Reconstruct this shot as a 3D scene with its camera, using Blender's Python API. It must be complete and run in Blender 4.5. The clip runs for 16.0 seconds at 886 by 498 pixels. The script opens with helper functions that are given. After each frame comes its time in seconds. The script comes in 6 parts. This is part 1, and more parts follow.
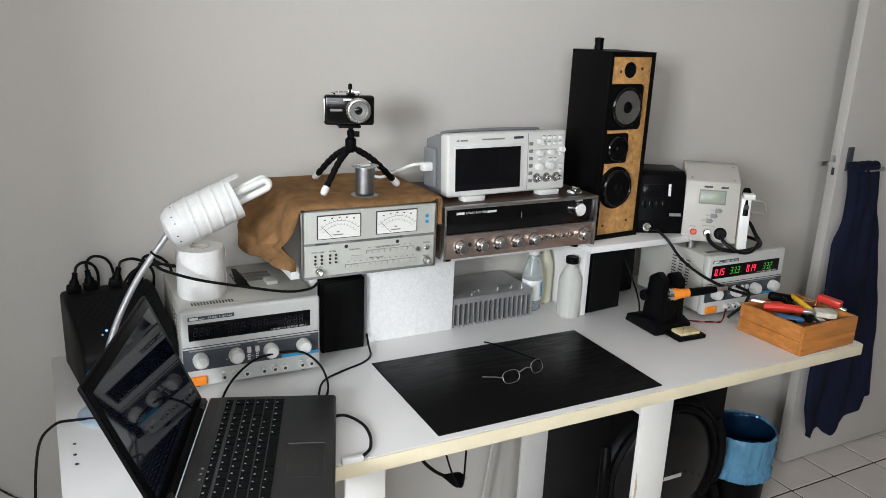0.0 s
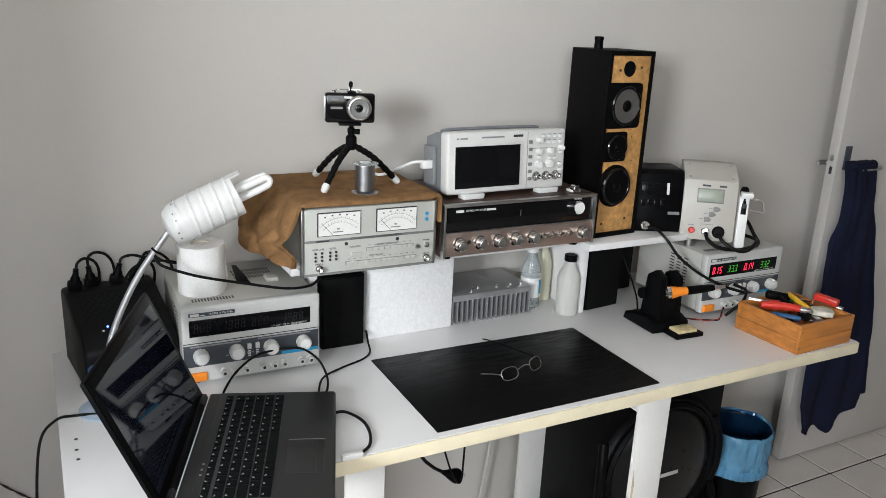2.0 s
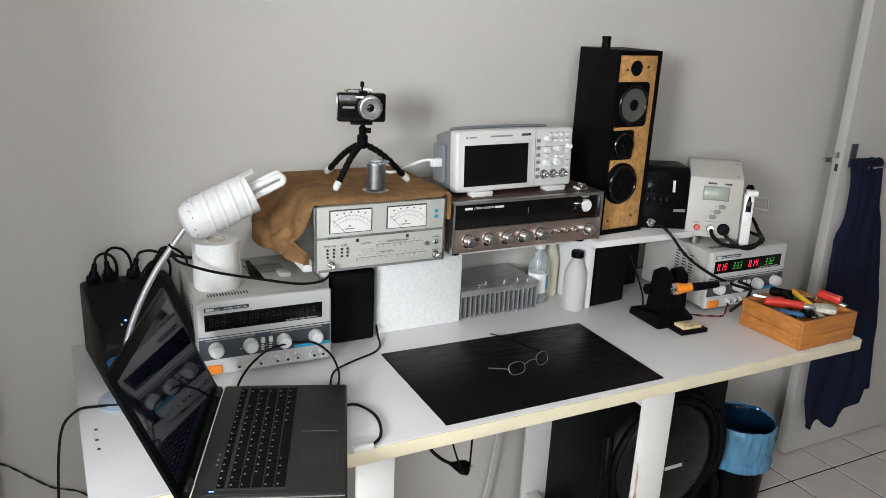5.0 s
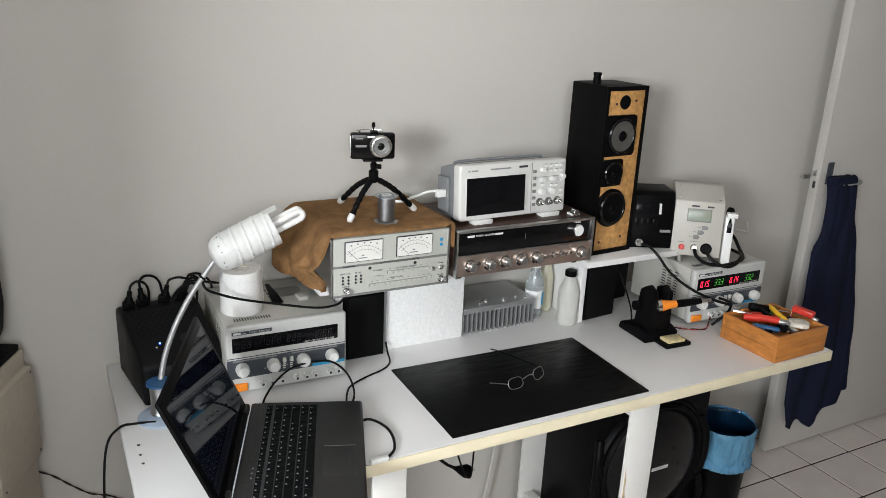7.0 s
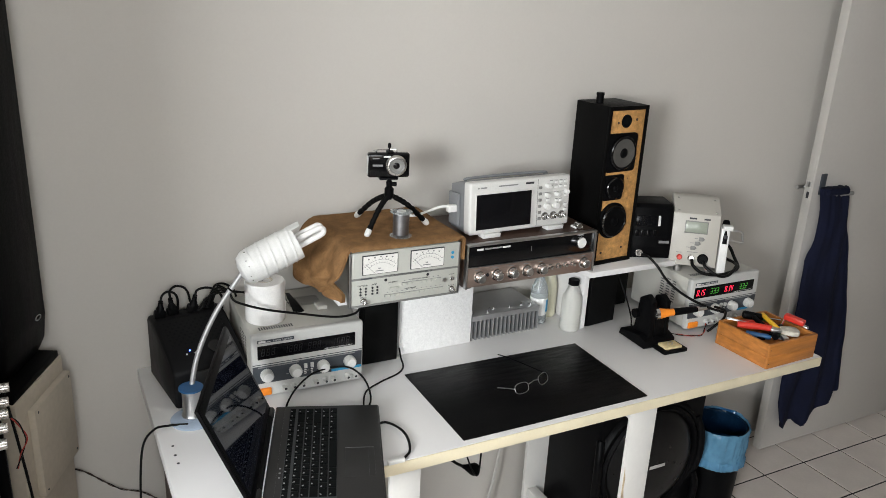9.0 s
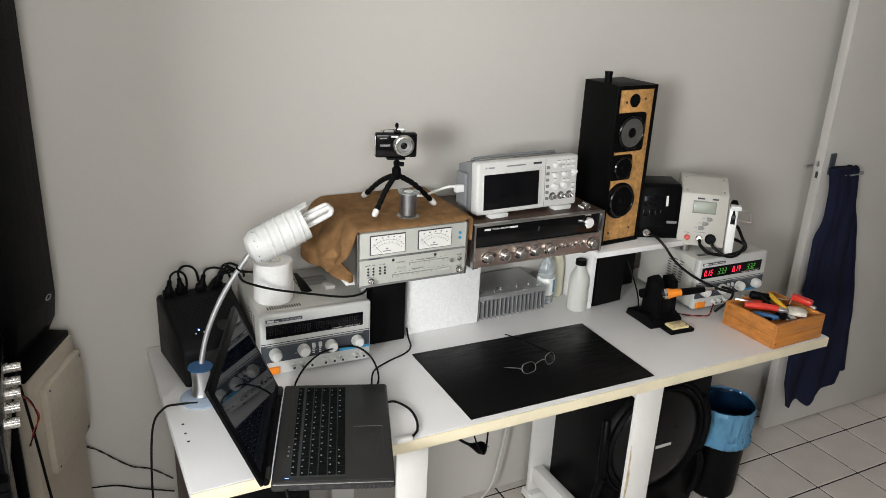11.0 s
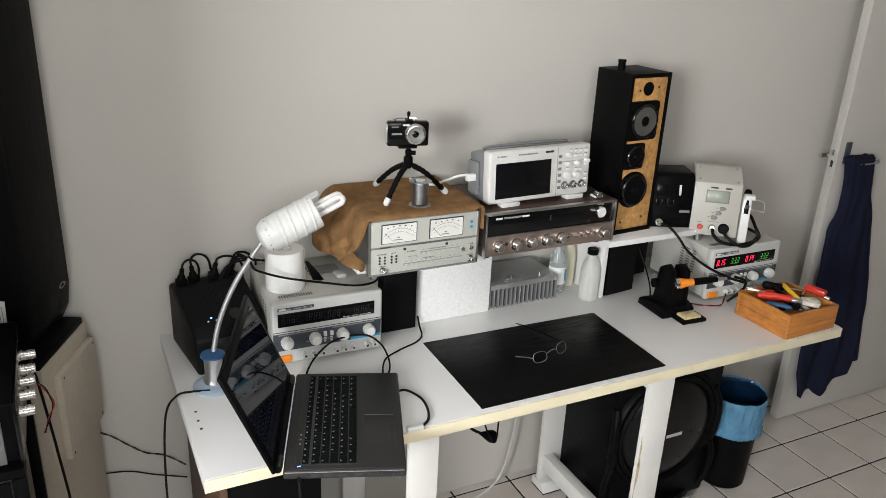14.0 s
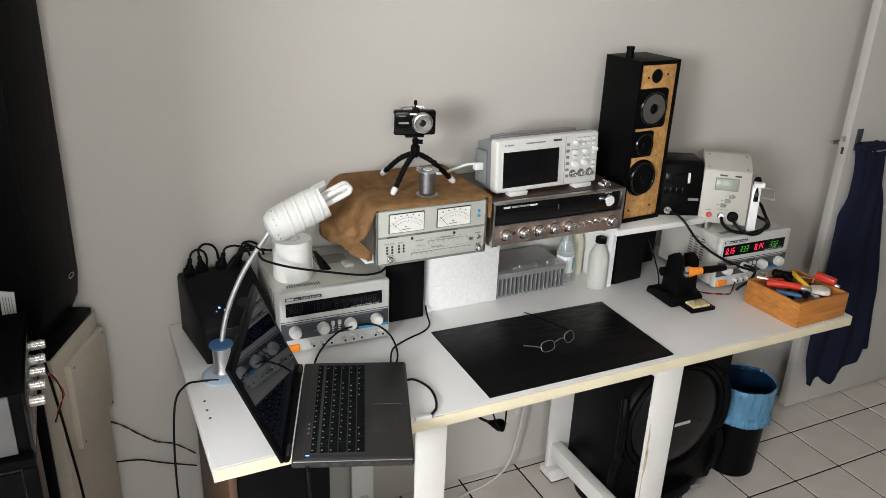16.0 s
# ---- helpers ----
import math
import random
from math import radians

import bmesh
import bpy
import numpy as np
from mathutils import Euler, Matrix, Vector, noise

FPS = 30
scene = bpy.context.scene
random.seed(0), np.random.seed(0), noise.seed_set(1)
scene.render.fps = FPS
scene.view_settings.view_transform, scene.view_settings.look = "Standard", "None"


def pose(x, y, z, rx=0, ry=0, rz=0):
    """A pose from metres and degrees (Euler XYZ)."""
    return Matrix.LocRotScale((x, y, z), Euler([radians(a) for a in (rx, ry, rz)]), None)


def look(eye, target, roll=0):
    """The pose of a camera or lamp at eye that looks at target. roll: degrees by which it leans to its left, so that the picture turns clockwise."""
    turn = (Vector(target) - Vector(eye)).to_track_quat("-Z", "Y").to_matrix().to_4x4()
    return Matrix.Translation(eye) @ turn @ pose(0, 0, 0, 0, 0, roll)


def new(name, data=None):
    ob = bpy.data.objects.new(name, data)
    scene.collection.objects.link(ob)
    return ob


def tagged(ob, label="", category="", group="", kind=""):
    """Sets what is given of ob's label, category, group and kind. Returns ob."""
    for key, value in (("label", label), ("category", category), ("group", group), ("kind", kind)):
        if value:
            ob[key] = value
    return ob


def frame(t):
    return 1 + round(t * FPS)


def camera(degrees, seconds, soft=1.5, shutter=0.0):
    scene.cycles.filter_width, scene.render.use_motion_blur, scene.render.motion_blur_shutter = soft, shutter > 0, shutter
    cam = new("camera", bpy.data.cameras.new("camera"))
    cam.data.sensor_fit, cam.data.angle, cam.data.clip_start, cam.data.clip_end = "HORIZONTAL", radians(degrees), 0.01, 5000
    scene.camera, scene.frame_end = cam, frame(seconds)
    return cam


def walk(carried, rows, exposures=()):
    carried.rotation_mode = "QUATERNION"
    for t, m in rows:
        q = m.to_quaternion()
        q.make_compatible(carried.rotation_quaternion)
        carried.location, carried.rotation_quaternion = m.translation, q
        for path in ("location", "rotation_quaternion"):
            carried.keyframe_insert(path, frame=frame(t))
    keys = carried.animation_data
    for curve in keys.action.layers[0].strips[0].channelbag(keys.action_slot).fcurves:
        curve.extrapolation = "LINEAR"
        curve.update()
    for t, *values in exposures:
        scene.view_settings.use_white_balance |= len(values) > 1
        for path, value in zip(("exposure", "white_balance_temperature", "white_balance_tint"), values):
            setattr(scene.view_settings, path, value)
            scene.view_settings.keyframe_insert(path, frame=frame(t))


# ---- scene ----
cam = camera(59.3, 16.0, soft=0.6)
PATH = [
    (0, (0.02, -1.121, 1.54), (0.918, 0.573, 0.971), 2.4),
    (0.5, (0.02, -1.121, 1.54), (0.92, 0.572, 0.971), 2.5),
    (1, (0.015, -1.126, 1.546), (0.914, 0.566, 0.973), 2.5),
    (1.5, (0.014, -1.124, 1.542), (0.915, 0.567, 0.968), 2.6),
    (2, (0.013, -1.125, 1.546), (0.915, 0.563, 0.967), 2.7),
    (2.5, (0.013, -1.127, 1.546), (0.909, 0.564, 0.964), 2.9),
    (3, (0.007, -1.134, 1.554), (0.897, 0.558, 0.965), 3.0),
    (3.5, (-0.001, -1.143, 1.557), (0.89, 0.549, 0.968), 2.9),
    (4, (-0.002, -1.142, 1.559), (0.883, 0.55, 0.965), 2.8),
    (6.5, (-0.054, -1.213, 1.644), (0.833, 0.472, 1.033), 2.7),
    (7, (-0.09, -1.248, 1.699), (0.804, 0.428, 1.072), 2.7),
    (7.5, (-0.121, -1.277, 1.744), (0.781, 0.393, 1.113), 2.6),
    (8, (-0.143, -1.308, 1.769), (0.753, 0.365, 1.136), 2.7),
    (8.5, (-0.157, -1.322, 1.784), (0.734, 0.35, 1.144), 2.9),
    (9, (-0.16, -1.321, 1.787), (0.728, 0.35, 1.14), 2.9),
    (11.5, (-0.164, -1.32, 1.789), (0.701, 0.34, 1.085), 2.8),
    (12, (-0.163, -1.321, 1.791), (0.698, 0.34, 1.083), 2.9),
    (12.5, (-0.165, -1.315, 1.792), (0.693, 0.343, 1.077), 2.9),
    (13, (-0.164, -1.316, 1.791), (0.694, 0.343, 1.076), 2.8),
    (13.5, (-0.162, -1.319, 1.794), (0.688, 0.343, 1.076), 2.7),
    (14, (-0.164, -1.315, 1.792), (0.676, 0.347, 1.063), 2.7),
    (14.5, (-0.162, -1.311, 1.791), (0.675, 0.348, 1.052), 2.6),
    (15, (-0.16, -1.311, 1.792), (0.669, 0.349, 1.046), 2.6),
    (15.5, (-0.159, -1.313, 1.793), (0.663, 0.348, 1.042), 2.4),
    (16, (-0.16, -1.312, 1.794), (0.657, 0.349, 1.035), 2.3),
]
# the film camera warms its white balance a little on the way
EXPOSURES = [(0.0, 0.0, 6280, 10), (4.0, 0.0, 6280, 10), (6.5, 0.0, 6360, 10), (9.0, 0.0, 6480, 10), (11.5, 0.0, 6560, 10), (16.0, 0.0, 6560, 10)]
walk(cam, [(t, look(eye, target, roll)) for t, eye, target, roll in PATH], EXPOSURES)

# ---------- world and light ----------
world = bpy.data.worlds.new("sky")
scene.world = world
world.use_nodes = True
_n = world.node_tree.nodes
_sky = _n.new("ShaderNodeTexSky")
_sky.sky_type, _sky.sun_disc = "NISHITA", False
_sky.sun_elevation, _sky.sun_rotation = radians(40), radians(200)
world.node_tree.links.new(_sky.outputs[0], _n["Background"].inputs[0])
_n["Background"].inputs[1].default_value = 0.1


def window_light(name, m, sx, sy, watts, colour):
    d = bpy.data.lights.new(name, "AREA")
    d.shape, d.size, d.size_y, d.energy, d.color = "RECTANGLE", sx, sy, watts, colour
    ob = new(name, d)
    ob.matrix_world = m
    return ob


# daylight entering by the window in the wall behind the camera, well to the left
window_light("window_light", pose(-2.95, -2.7, 1.98, 90, 0, -20), 1.1, 1.0, 212, (0.955, 0.985, 1.0))
# weak fill lamp added behind the camera, at a second opening in this wall
window_light("window_light", pose(-0.5, -2.86, 1.98, 90, 0, 0), 1.1, 1.0, 34, (0.955, 0.985, 1.0))


# ---------- materials ----------
def mat(name, col, rough=0.5, metal=0.0, var=0.1, scale=6.0, bump=0.0, bscale=300.0, fine=0.05, coat=0.0, rvar=0.1, stretch=None, spec=0.5):
    m = bpy.data.materials.new(name)
    m.use_nodes = True
    nt, N, L = m.node_tree, m.node_tree.nodes, m.node_tree.links
    b = N["Principled BSDF"]
    tc = N.new("ShaderNodeTexCoord")
    vec = tc.outputs["Object"]
    if stretch:
        mp = N.new("ShaderNodeMapping")
        mp.inputs["Scale"].default_value = stretch
        L.new(vec, mp.inputs[0])
        vec = mp.outputs[0]
    n1, n2 = N.new("ShaderNodeTexNoise"), N.new("ShaderNodeTexNoise")
    for n, s, d in ((n1, scale, 5), (n2, bscale, 2)):
        n.inputs["Scale"].default_value, n.inputs["Detail"].default_value = s, d
        L.new(vec, n.inputs["Vector"])
    sum_ = N.new("ShaderNodeMath")
    sum_.operation = "MULTIPLY_ADD"
    L.new(n2.outputs["Fac"], sum_.inputs[0])
    sum_.inputs[1].default_value = fine / max(var, 1e-3)
    L.new(n1.outputs["Fac"], sum_.inputs[2])
    mr = N.new("ShaderNodeMapRange")
    L.new(sum_.outputs[0], mr.inputs["Value"])
    c = fine / max(var, 1e-3) / 2
    mr.inputs["From Min"].default_value, mr.inputs["From Max"].default_value = 0.25 + c, 0.75 + c
    mr.clamp = False
    mix = N.new("ShaderNodeMix")
    mix.data_type, mix.clamp_factor = "RGBA", False
    L.new(mr.outputs[0], mix.inputs["Factor"])
    mix.inputs["A"].default_value = (*[max(0, q * (1 - var)) for q in col], 1)
    mix.inputs["B"].default_value = (*[min(1, q * (1 + var)) for q in col], 1)
    L.new(mix.outputs["Result"], b.inputs["Base Color"])
    rr = N.new("ShaderNodeMapRange")
    L.new(n1.outputs["Fac"], rr.inputs["Value"])
    rr.inputs["From Min"].default_value, rr.inputs["From Max"].default_value = 0.3, 0.7
    rr.inputs["To Min"].default_value, rr.inputs["To Max"].default_value = max(0.02, rough * (1 - rvar)), min(1, rough * (1 + rvar))
    L.new(rr.outputs[0], b.inputs["Roughness"])
    b.inputs["Metallic"].default_value = metal
    b.inputs["Coat Weight"].default_value = coat
    b.inputs["Specular IOR Level"].default_value = spec
    if bump:
        bp = N.new("ShaderNodeBump")
        bp.inputs["Strength"].default_value, bp.inputs["Distance"].default_value = bump, 0.002
        L.new(n2.outputs["Fac"], bp.inputs["Height"])
        L.new(bp.outputs[0], b.inputs["Normal"])
    return m


def glow(name, col, strength):
    m = bpy.data.materials.new(name)
    m.use_nodes = True
    b = m.node_tree.nodes["Principled BSDF"]
    b.inputs["Base Color"].default_value = (*[q * 0.3 for q in col], 1)
    b.inputs["Emission Color"].default_value = (*col, 1)
    b.inputs["Emission Strength"].default_value = strength
    return m


def clear(name, col, rough=0.05, ior=1.45, alpha_mix=0.0):
    m = bpy.data.materials.new(name)
    m.use_nodes = True
    b = m.node_tree.nodes["Principled BSDF"]
    b.inputs["Base Color"].default_value = (*col, 1)
    b.inputs["Roughness"].default_value, b.inputs["IOR"].default_value = rough, ior
    b.inputs["Transmission Weight"].default_value = 1.0 - alpha_mix
    return m


WALL = mat("wall_paint", (0.56, 0.535, 0.495), 0.75, var=0.025, scale=1.6, bump=0.12, bscale=160, fine=0.012)
# the unseen walls are darkened to cut the light they bounce
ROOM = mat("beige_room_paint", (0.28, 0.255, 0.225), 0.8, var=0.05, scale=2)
CEIL = mat("ceiling_paint", (0.8, 0.79, 0.77), 0.8, var=0.03, scale=1.5)
DOORP = mat("door_paint", (0.46, 0.44, 0.41), 0.42, var=0.04, scale=3, bump=0.05, bscale=60, fine=0.015)
TILE = mat("floor_tile_glaze", (0.58, 0.53, 0.49), 0.3, var=0.07, scale=9, bump=0.05, bscale=90, fine=0.03)
GROUT = mat("dark_grout", (0.02, 0.018, 0.017), 0.9, var=0.3, scale=30, bump=0.4)
LAMINATE = mat("white_laminate", (0.78, 0.77, 0.76), 0.34, var=0.02, scale=5, bump=0.04, bscale=500, fine=0.01)
EDGE = mat("cream_edge_band", (0.8, 0.72, 0.52), 0.45, var=0.08, scale=14, fine=0.03)
LEGP = mat("white_leg_paint", (0.74, 0.73, 0.7), 0.5, var=0.05, scale=9, bump=0.03, bscale=90, fine=0.015)
RUST = mat("rust_stain", (0.5, 0.4, 0.26), 0.8, var=0.4, scale=60)
MATRUB = mat("black_mat_rubber", (0.003, 0.003, 0.0033), 0.4, var=0.35, scale=14, bump=0.12, bscale=160, stretch=(1, 6, 1), fine=0.1, rvar=0.3, spec=0.1)
BLACKP = mat("black_plastic", (0.003, 0.003, 0.0034), 0.42, var=0.2, scale=20, bump=0.08, bscale=500, spec=0.07)
UPSP = mat("charcoal_textured_plastic", (0.0065, 0.0065, 0.007), 0.5, var=0.2, scale=20, bump=0.15, bscale=500, spec=0.12)
BLACKG = mat("black_gloss", (0.004, 0.004, 0.0045), 0.12, var=0.1, scale=10, spec=0.3)
BLACKV = mat("black_ash_vinyl", (0.003, 0.0029, 0.0029), 0.5, var=0.25, scale=18, bump=0.2, bscale=120, stretch=(4, 4, 0.5), spec=0.07)
GRILLE = mat("black_mesh_grille", (0.006, 0.006, 0.0065), 0.3, var=0.2, scale=30, bump=0.05, bscale=500, spec=0.3)
RUBBER = mat("black_rubber", (0.005, 0.005, 0.005), 0.6, var=0.2, scale=40, bump=0.1, spec=0.07)
CONE = mat("grey_paper_cone", (0.07, 0.066, 0.06), 0.75, var=0.2, scale=50, bump=0.2, bscale=400)
CHIP = mat("particle_board", (0.52, 0.275, 0.09), 0.6, var=0.35, scale=70, bump=0.15, bscale=300, fine=0.15)
PSUG = mat("warm_grey_enamel", (0.47, 0.46, 0.42), 0.45, var=0.04, scale=7, bump=0.06, bscale=700)
PSUF = mat("grey_front_plastic", (0.52, 0.52, 0.5), 0.42, var=0.03, scale=12)
PANELD = mat("dark_blue_grey_panel", (0.045, 0.052, 0.062), 0.4, var=0.06, scale=20)
KNOBG = mat("light_grey_knob", (0.6, 0.6, 0.57), 0.4, var=0.05, scale=40)
ORANGE = mat("orange_plastic", (0.85, 0.25, 0.02), 0.38, var=0.08, scale=30)
DISPLAY = mat("dark_display_window", (0.005, 0.005, 0.006), 0.16, var=0.1, scale=10, spec=0.2)
SEGOFF = mat("unlit_segment", (0.012, 0.012, 0.013), 0.3, var=0.1)
BLUE = mat("blue_stripe", (0.03, 0.3, 0.55), 0.4, var=0.05)
SOLDER = mat("dull_solder_wire", (0.3, 0.3, 0.31), 0.4, 1.0, var=0.12, scale=60, bump=0.1, bscale=300)
LENSM = mat("satin_lens_metal", (0.62, 0.6, 0.57), 0.28, 0.9, var=0.06, scale=60)
NECKM = mat("satin_gooseneck", (0.5, 0.5, 0.5), 0.55, 0.75, var=0.06, scale=40, bump=0.1, bscale=400)
STEELB = mat("brushed_steel", (0.55, 0.55, 0.55), 0.32, 1.0, var=0.06, scale=40, bump=0.06, bscale=200, stretch=(1, 1, 14))
CHROME = mat("chrome", (0.75, 0.75, 0.75), 0.14, 1.0, var=0.04, scale=30)
ALU = mat("grey_aluminium_casting", (0.5, 0.505, 0.51), 0.45, 0.85, var=0.1, scale=15, bump=0.15, bscale=300)
METERP = mat("meter_panel_grey", (0.5, 0.505, 0.46), 0.42, var=0.03, scale=10)
METERD = mat("meter_trim_dark", (0.2, 0.2, 0.19), 0.45, var=0.05)
DIALW = mat("dial_white", (0.8, 0.79, 0.75), 0.5, var=0.03)
INK = mat("dark_ink", (0.03, 0.03, 0.035), 0.5, var=0.1)
INKG = mat("grey_ink", (0.22, 0.22, 0.22), 0.5, var=0.1)
PRINTW = mat("white_print", (0.7, 0.7, 0.68), 0.5, var=0.05)
TOWEL = mat("brown_towel", (0.25, 0.137, 0.06), 0.95, var=0.34, scale=30, bump=1.0, bscale=650, fine=0.4, spec=0.1)
WALNUT = mat("dark_brown_wood_veneer", (0.055, 0.03, 0.02), 0.45, var=0.35, scale=12, bump=0.1, stretch=(1, 8, 8))
BROWNAL = mat("bronze_brushed_panel", (0.4, 0.31, 0.265), 0.32, 0.8, var=0.1, scale=14, bump=0.08, bscale=160, stretch=(1, 1, 16))
SCOPEW = mat("light_grey_scope_plastic", (0.66, 0.655, 0.63), 0.45, var=0.03, scale=10)
SCOPEG = mat("blue_grey_scope_shell", (0.19, 0.197, 0.205), 0.5, var=0.05, scale=10, bump=0.1)
WHITEP = mat("white_plastic", (0.76, 0.76, 0.74), 0.38, var=0.03, scale=20)
PAPERW = mat("white_tissue_paper", (0.82, 0.81, 0.79), 0.9, var=0.04, scale=30, bump=0.35, bscale=260)
FOAM = mat("white_polystyrene", (0.82, 0.82, 0.81), 0.8, var=0.05, scale=120, bump=0.7, bscale=220)
WELL = mat("grey_keyboard_deck", (0.05, 0.054, 0.056), 0.4, var=0.06, scale=12, spec=0.2)
LAPTOP = mat("dark_grey_laptop_shell", (0.025, 0.0245, 0.024), 0.42, 0.0, var=0.08, scale=12, bump=0.03, bscale=800, spec=0.3)
KEYINK = mat("grey_key_print", (0.55, 0.56, 0.56), 0.5, var=0.1)
KEY = mat("black_key", (0.003, 0.004, 0.0045), 0.45, var=0.1, spec=0.08)
SCREEN = mat("glossy_black_screen", (0.004, 0.006, 0.016), 0.05, var=0.1, scale=3, spec=0.4)
PINE = mat("varnished_pine", (0.46, 0.175, 0.038), 0.4, var=0.28, scale=6, bump=0.06, bscale=60, stretch=(1.2, 5, 16), fine=0.04)
NAVY = mat("navy_cloth", (0.008, 0.010, 0.026), 0.92, var=0.25, scale=14, bump=0.5, bscale=600, spec=0.15)
BAG = mat("blue_bin_bag", (0.17, 0.42, 0.64), 0.25, var=0.2, scale=14, bump=0.6, bscale=45)
# the bag's own film, its blue darkened for the shade inside the bin
BAGIN = mat("thin_blue_film", (0.012, 0.05, 0.12), 0.14, var=0.3, scale=14, bump=0.8, bscale=45)
for _m, _f in ((BAG, 0.42), (BAGIN, 0.7)):
    _t = _m.node_tree
    _mix, _see = _t.nodes.new("ShaderNodeMixShader"), _t.nodes.new("ShaderNodeBsdfTransparent")
    _see.inputs[0].default_value = (0.3, 0.58, 0.82, 1)
    _mix.inputs[0].default_value = _f
    _t.links.new(_t.nodes["Principled BSDF"].outputs[0], _mix.inputs[1])
    _t.links.new(_see.outputs[0], _mix.inputs[2])
    _t.links.new(_mix.outputs[0], _t.nodes["Material Output"].inputs[0])
CREAMB = mat("cream_cabinet_paint", (0.54, 0.48, 0.39), 0.55, var=0.06, scale=7, bump=0.1, bscale=70)
SOLD = mat("pale_grey_station", (0.46, 0.44, 0.395), 0.45, var=0.03, scale=12, bump=0.05, bscale=600)
LCD = mat("lcd_green_grey", (0.3, 0.33, 0.27), 0.25, var=0.04)
REDP = mat("red_plastic", (0.6, 0.035, 0.02), 0.35, var=0.1, scale=40)
YELLOW = mat("yellow_plastic", (0.75, 0.42, 0.02), 0.38, var=0.1, scale=40)
GREENP = mat("green_plastic", (0.03, 0.3, 0.08), 0.4)
SPONGE = mat("yellow_sponge", (0.68, 0.56, 0.3), 0.95, var=0.25, scale=60, bump=0.9, bscale=300)
BRISTLE = mat("grey_bristles", (0.6, 0.56, 0.48), 0.9, var=0.3, scale=60, bump=0.8, bscale=500)
BLUEL = mat("pale_blue_lamp_base", (0.35, 0.42, 0.52), 0.4, var=0.05, scale=20)
BLUED = mat("blue_spool_flange", (0.02, 0.1, 0.24), 0.35, var=0.1, scale=30)
BROWNW = mat("brown_cupboard_side", (0.085, 0.045, 0.025), 0.55, var=0.3, scale=8, stretch=(6, 6, 0.6))
CABLEK = mat("black_cable_sheath", (0.005, 0.005, 0.005), 0.45, var=0.15, scale=60, spec=0.15)
CABLEG2 = mat("brown_wire_sheath", (0.06, 0.035, 0.025), 0.5, var=0.2, scale=60)
CABLEG = mat("grey_cable_sheath", (0.55, 0.54, 0.51), 0.5, var=0.06, scale=40)
REDW = mat("red_wire", (0.35, 0.03, 0.02), 0.45, var=0.1)
RED_LED = glow("red_digits", (1.0, 0.02, 0.06), 2.5)
GREEN_LED = glow("green_digits", (0.12, 0.75, 0.08), 0.32)
BLUE_LED = glow("blue_led", (0.05, 0.12, 1.0), 14)
BOTTLEW = clear("milky_bottle_plastic", (0.84, 0.84, 0.8), 0.45, 1.4, 0.45)
BOTTLEC = clear("clear_bottle_plastic", (0.8, 0.86, 0.88), 0.15, 1.4, 0.25)
GLASS = clear("lens_glass", (0.98, 0.98, 0.98), 0.0, 1.05)
PANE = clear("window_glass", (0.97, 0.98, 0.98), 0.0, 1.45)


# ---------- mesh helpers ----------
def add(dst, src, m=None):
    if m is not None:
        bmesh.ops.transform(src, matrix=m, verts=src.verts)
    me = bpy.data.meshes.new("tmp")
    src.to_mesh(me)
    src.free()
    dst.from_mesh(me)
    bpy.data.meshes.remove(me)
    return dst


def box(x0, x1, y0, y1, z0, z1, bev=0.0, seg=2, dst=None, m=None):
    bm = bmesh.new()
    bmesh.ops.create_cube(bm, size=1.0)
    bmesh.ops.transform(bm, matrix=Matrix.Translation(((x0 + x1) / 2, (y0 + y1) / 2, (z0 + z1) / 2)) @ Matrix.Diagonal((x1 - x0, y1 - y0, z1 - z0, 1)), verts=bm.verts)
    if bev > 0:
        bmesh.ops.bevel(bm, geom=bm.edges[:], offset=bev, segments=seg, profile=0.5, affect="EDGES", clamp_overlap=True)
    if dst is None:
        if m is not None:
            bmesh.ops.transform(bm, matrix=m, verts=bm.verts)
        return bm
    return add(dst, bm, m)


def lathe(profile, n=24, dst=None, m=None):
    bm = bmesh.new()
    rings = []
    for r, z in profile:
        if r < 1e-6:
            rings.append([bm.verts.new((0, 0, z))])
        else:
            rings.append([bm.verts.new((r * math.cos(2 * math.pi * i / n), r * math.sin(2 * math.pi * i / n), z)) for i in range(n)])
    for a, b in zip(rings, rings[1:]):
        for i in range(n):
            j = (i + 1) % n
            q = [a[i % len(a)], a[j % len(a)], b[j % len(b)], b[i % len(b)]]
            q = [v for k, v in enumerate(q) if v not in q[:k]]
            if len(q) > 2:
                bm.faces.new(q)
    for ring, rev in ((rings[0], True), (rings[-1], False)):
        if len(ring) > 2:
            bm.faces.new(ring[::-1] if rev else ring)
    bmesh.ops.recalc_face_normals(bm, faces=bm.faces)
    if dst is None:
        if m is not None:
            bmesh.ops.transform(bm, matrix=m, verts=bm.verts)
        return bm
    return add(dst, bm, m)


def cyl(r, h, n=20, bev=0.0, dst=None, m=None):
    p = [(r, 0), (r, h)] if bev <= 0 else [(r - bev, 0), (r, bev), (r, h - bev), (r - bev, h)]
    return lathe(p, n, dst, m)


def smooth_path(pts, k=6):
    P = [Vector(p) for p in pts]
    P = [P[0] * 2 - P[1]] + P + [P[-1] * 2 - P[-2]]
    out = []
    for i in range(1, len(P) - 2):
        a, b, c, d = P[i - 1:i + 3]
        for s in range(k):
            t = s / k
            out.append(0.5 * (2 * b + (c - a) * t + (2 * a - 5 * b + 4 * c - d) * t * t + (3 * b - a - 3 * c + d) * t ** 3))
    return out + [P[-2]]


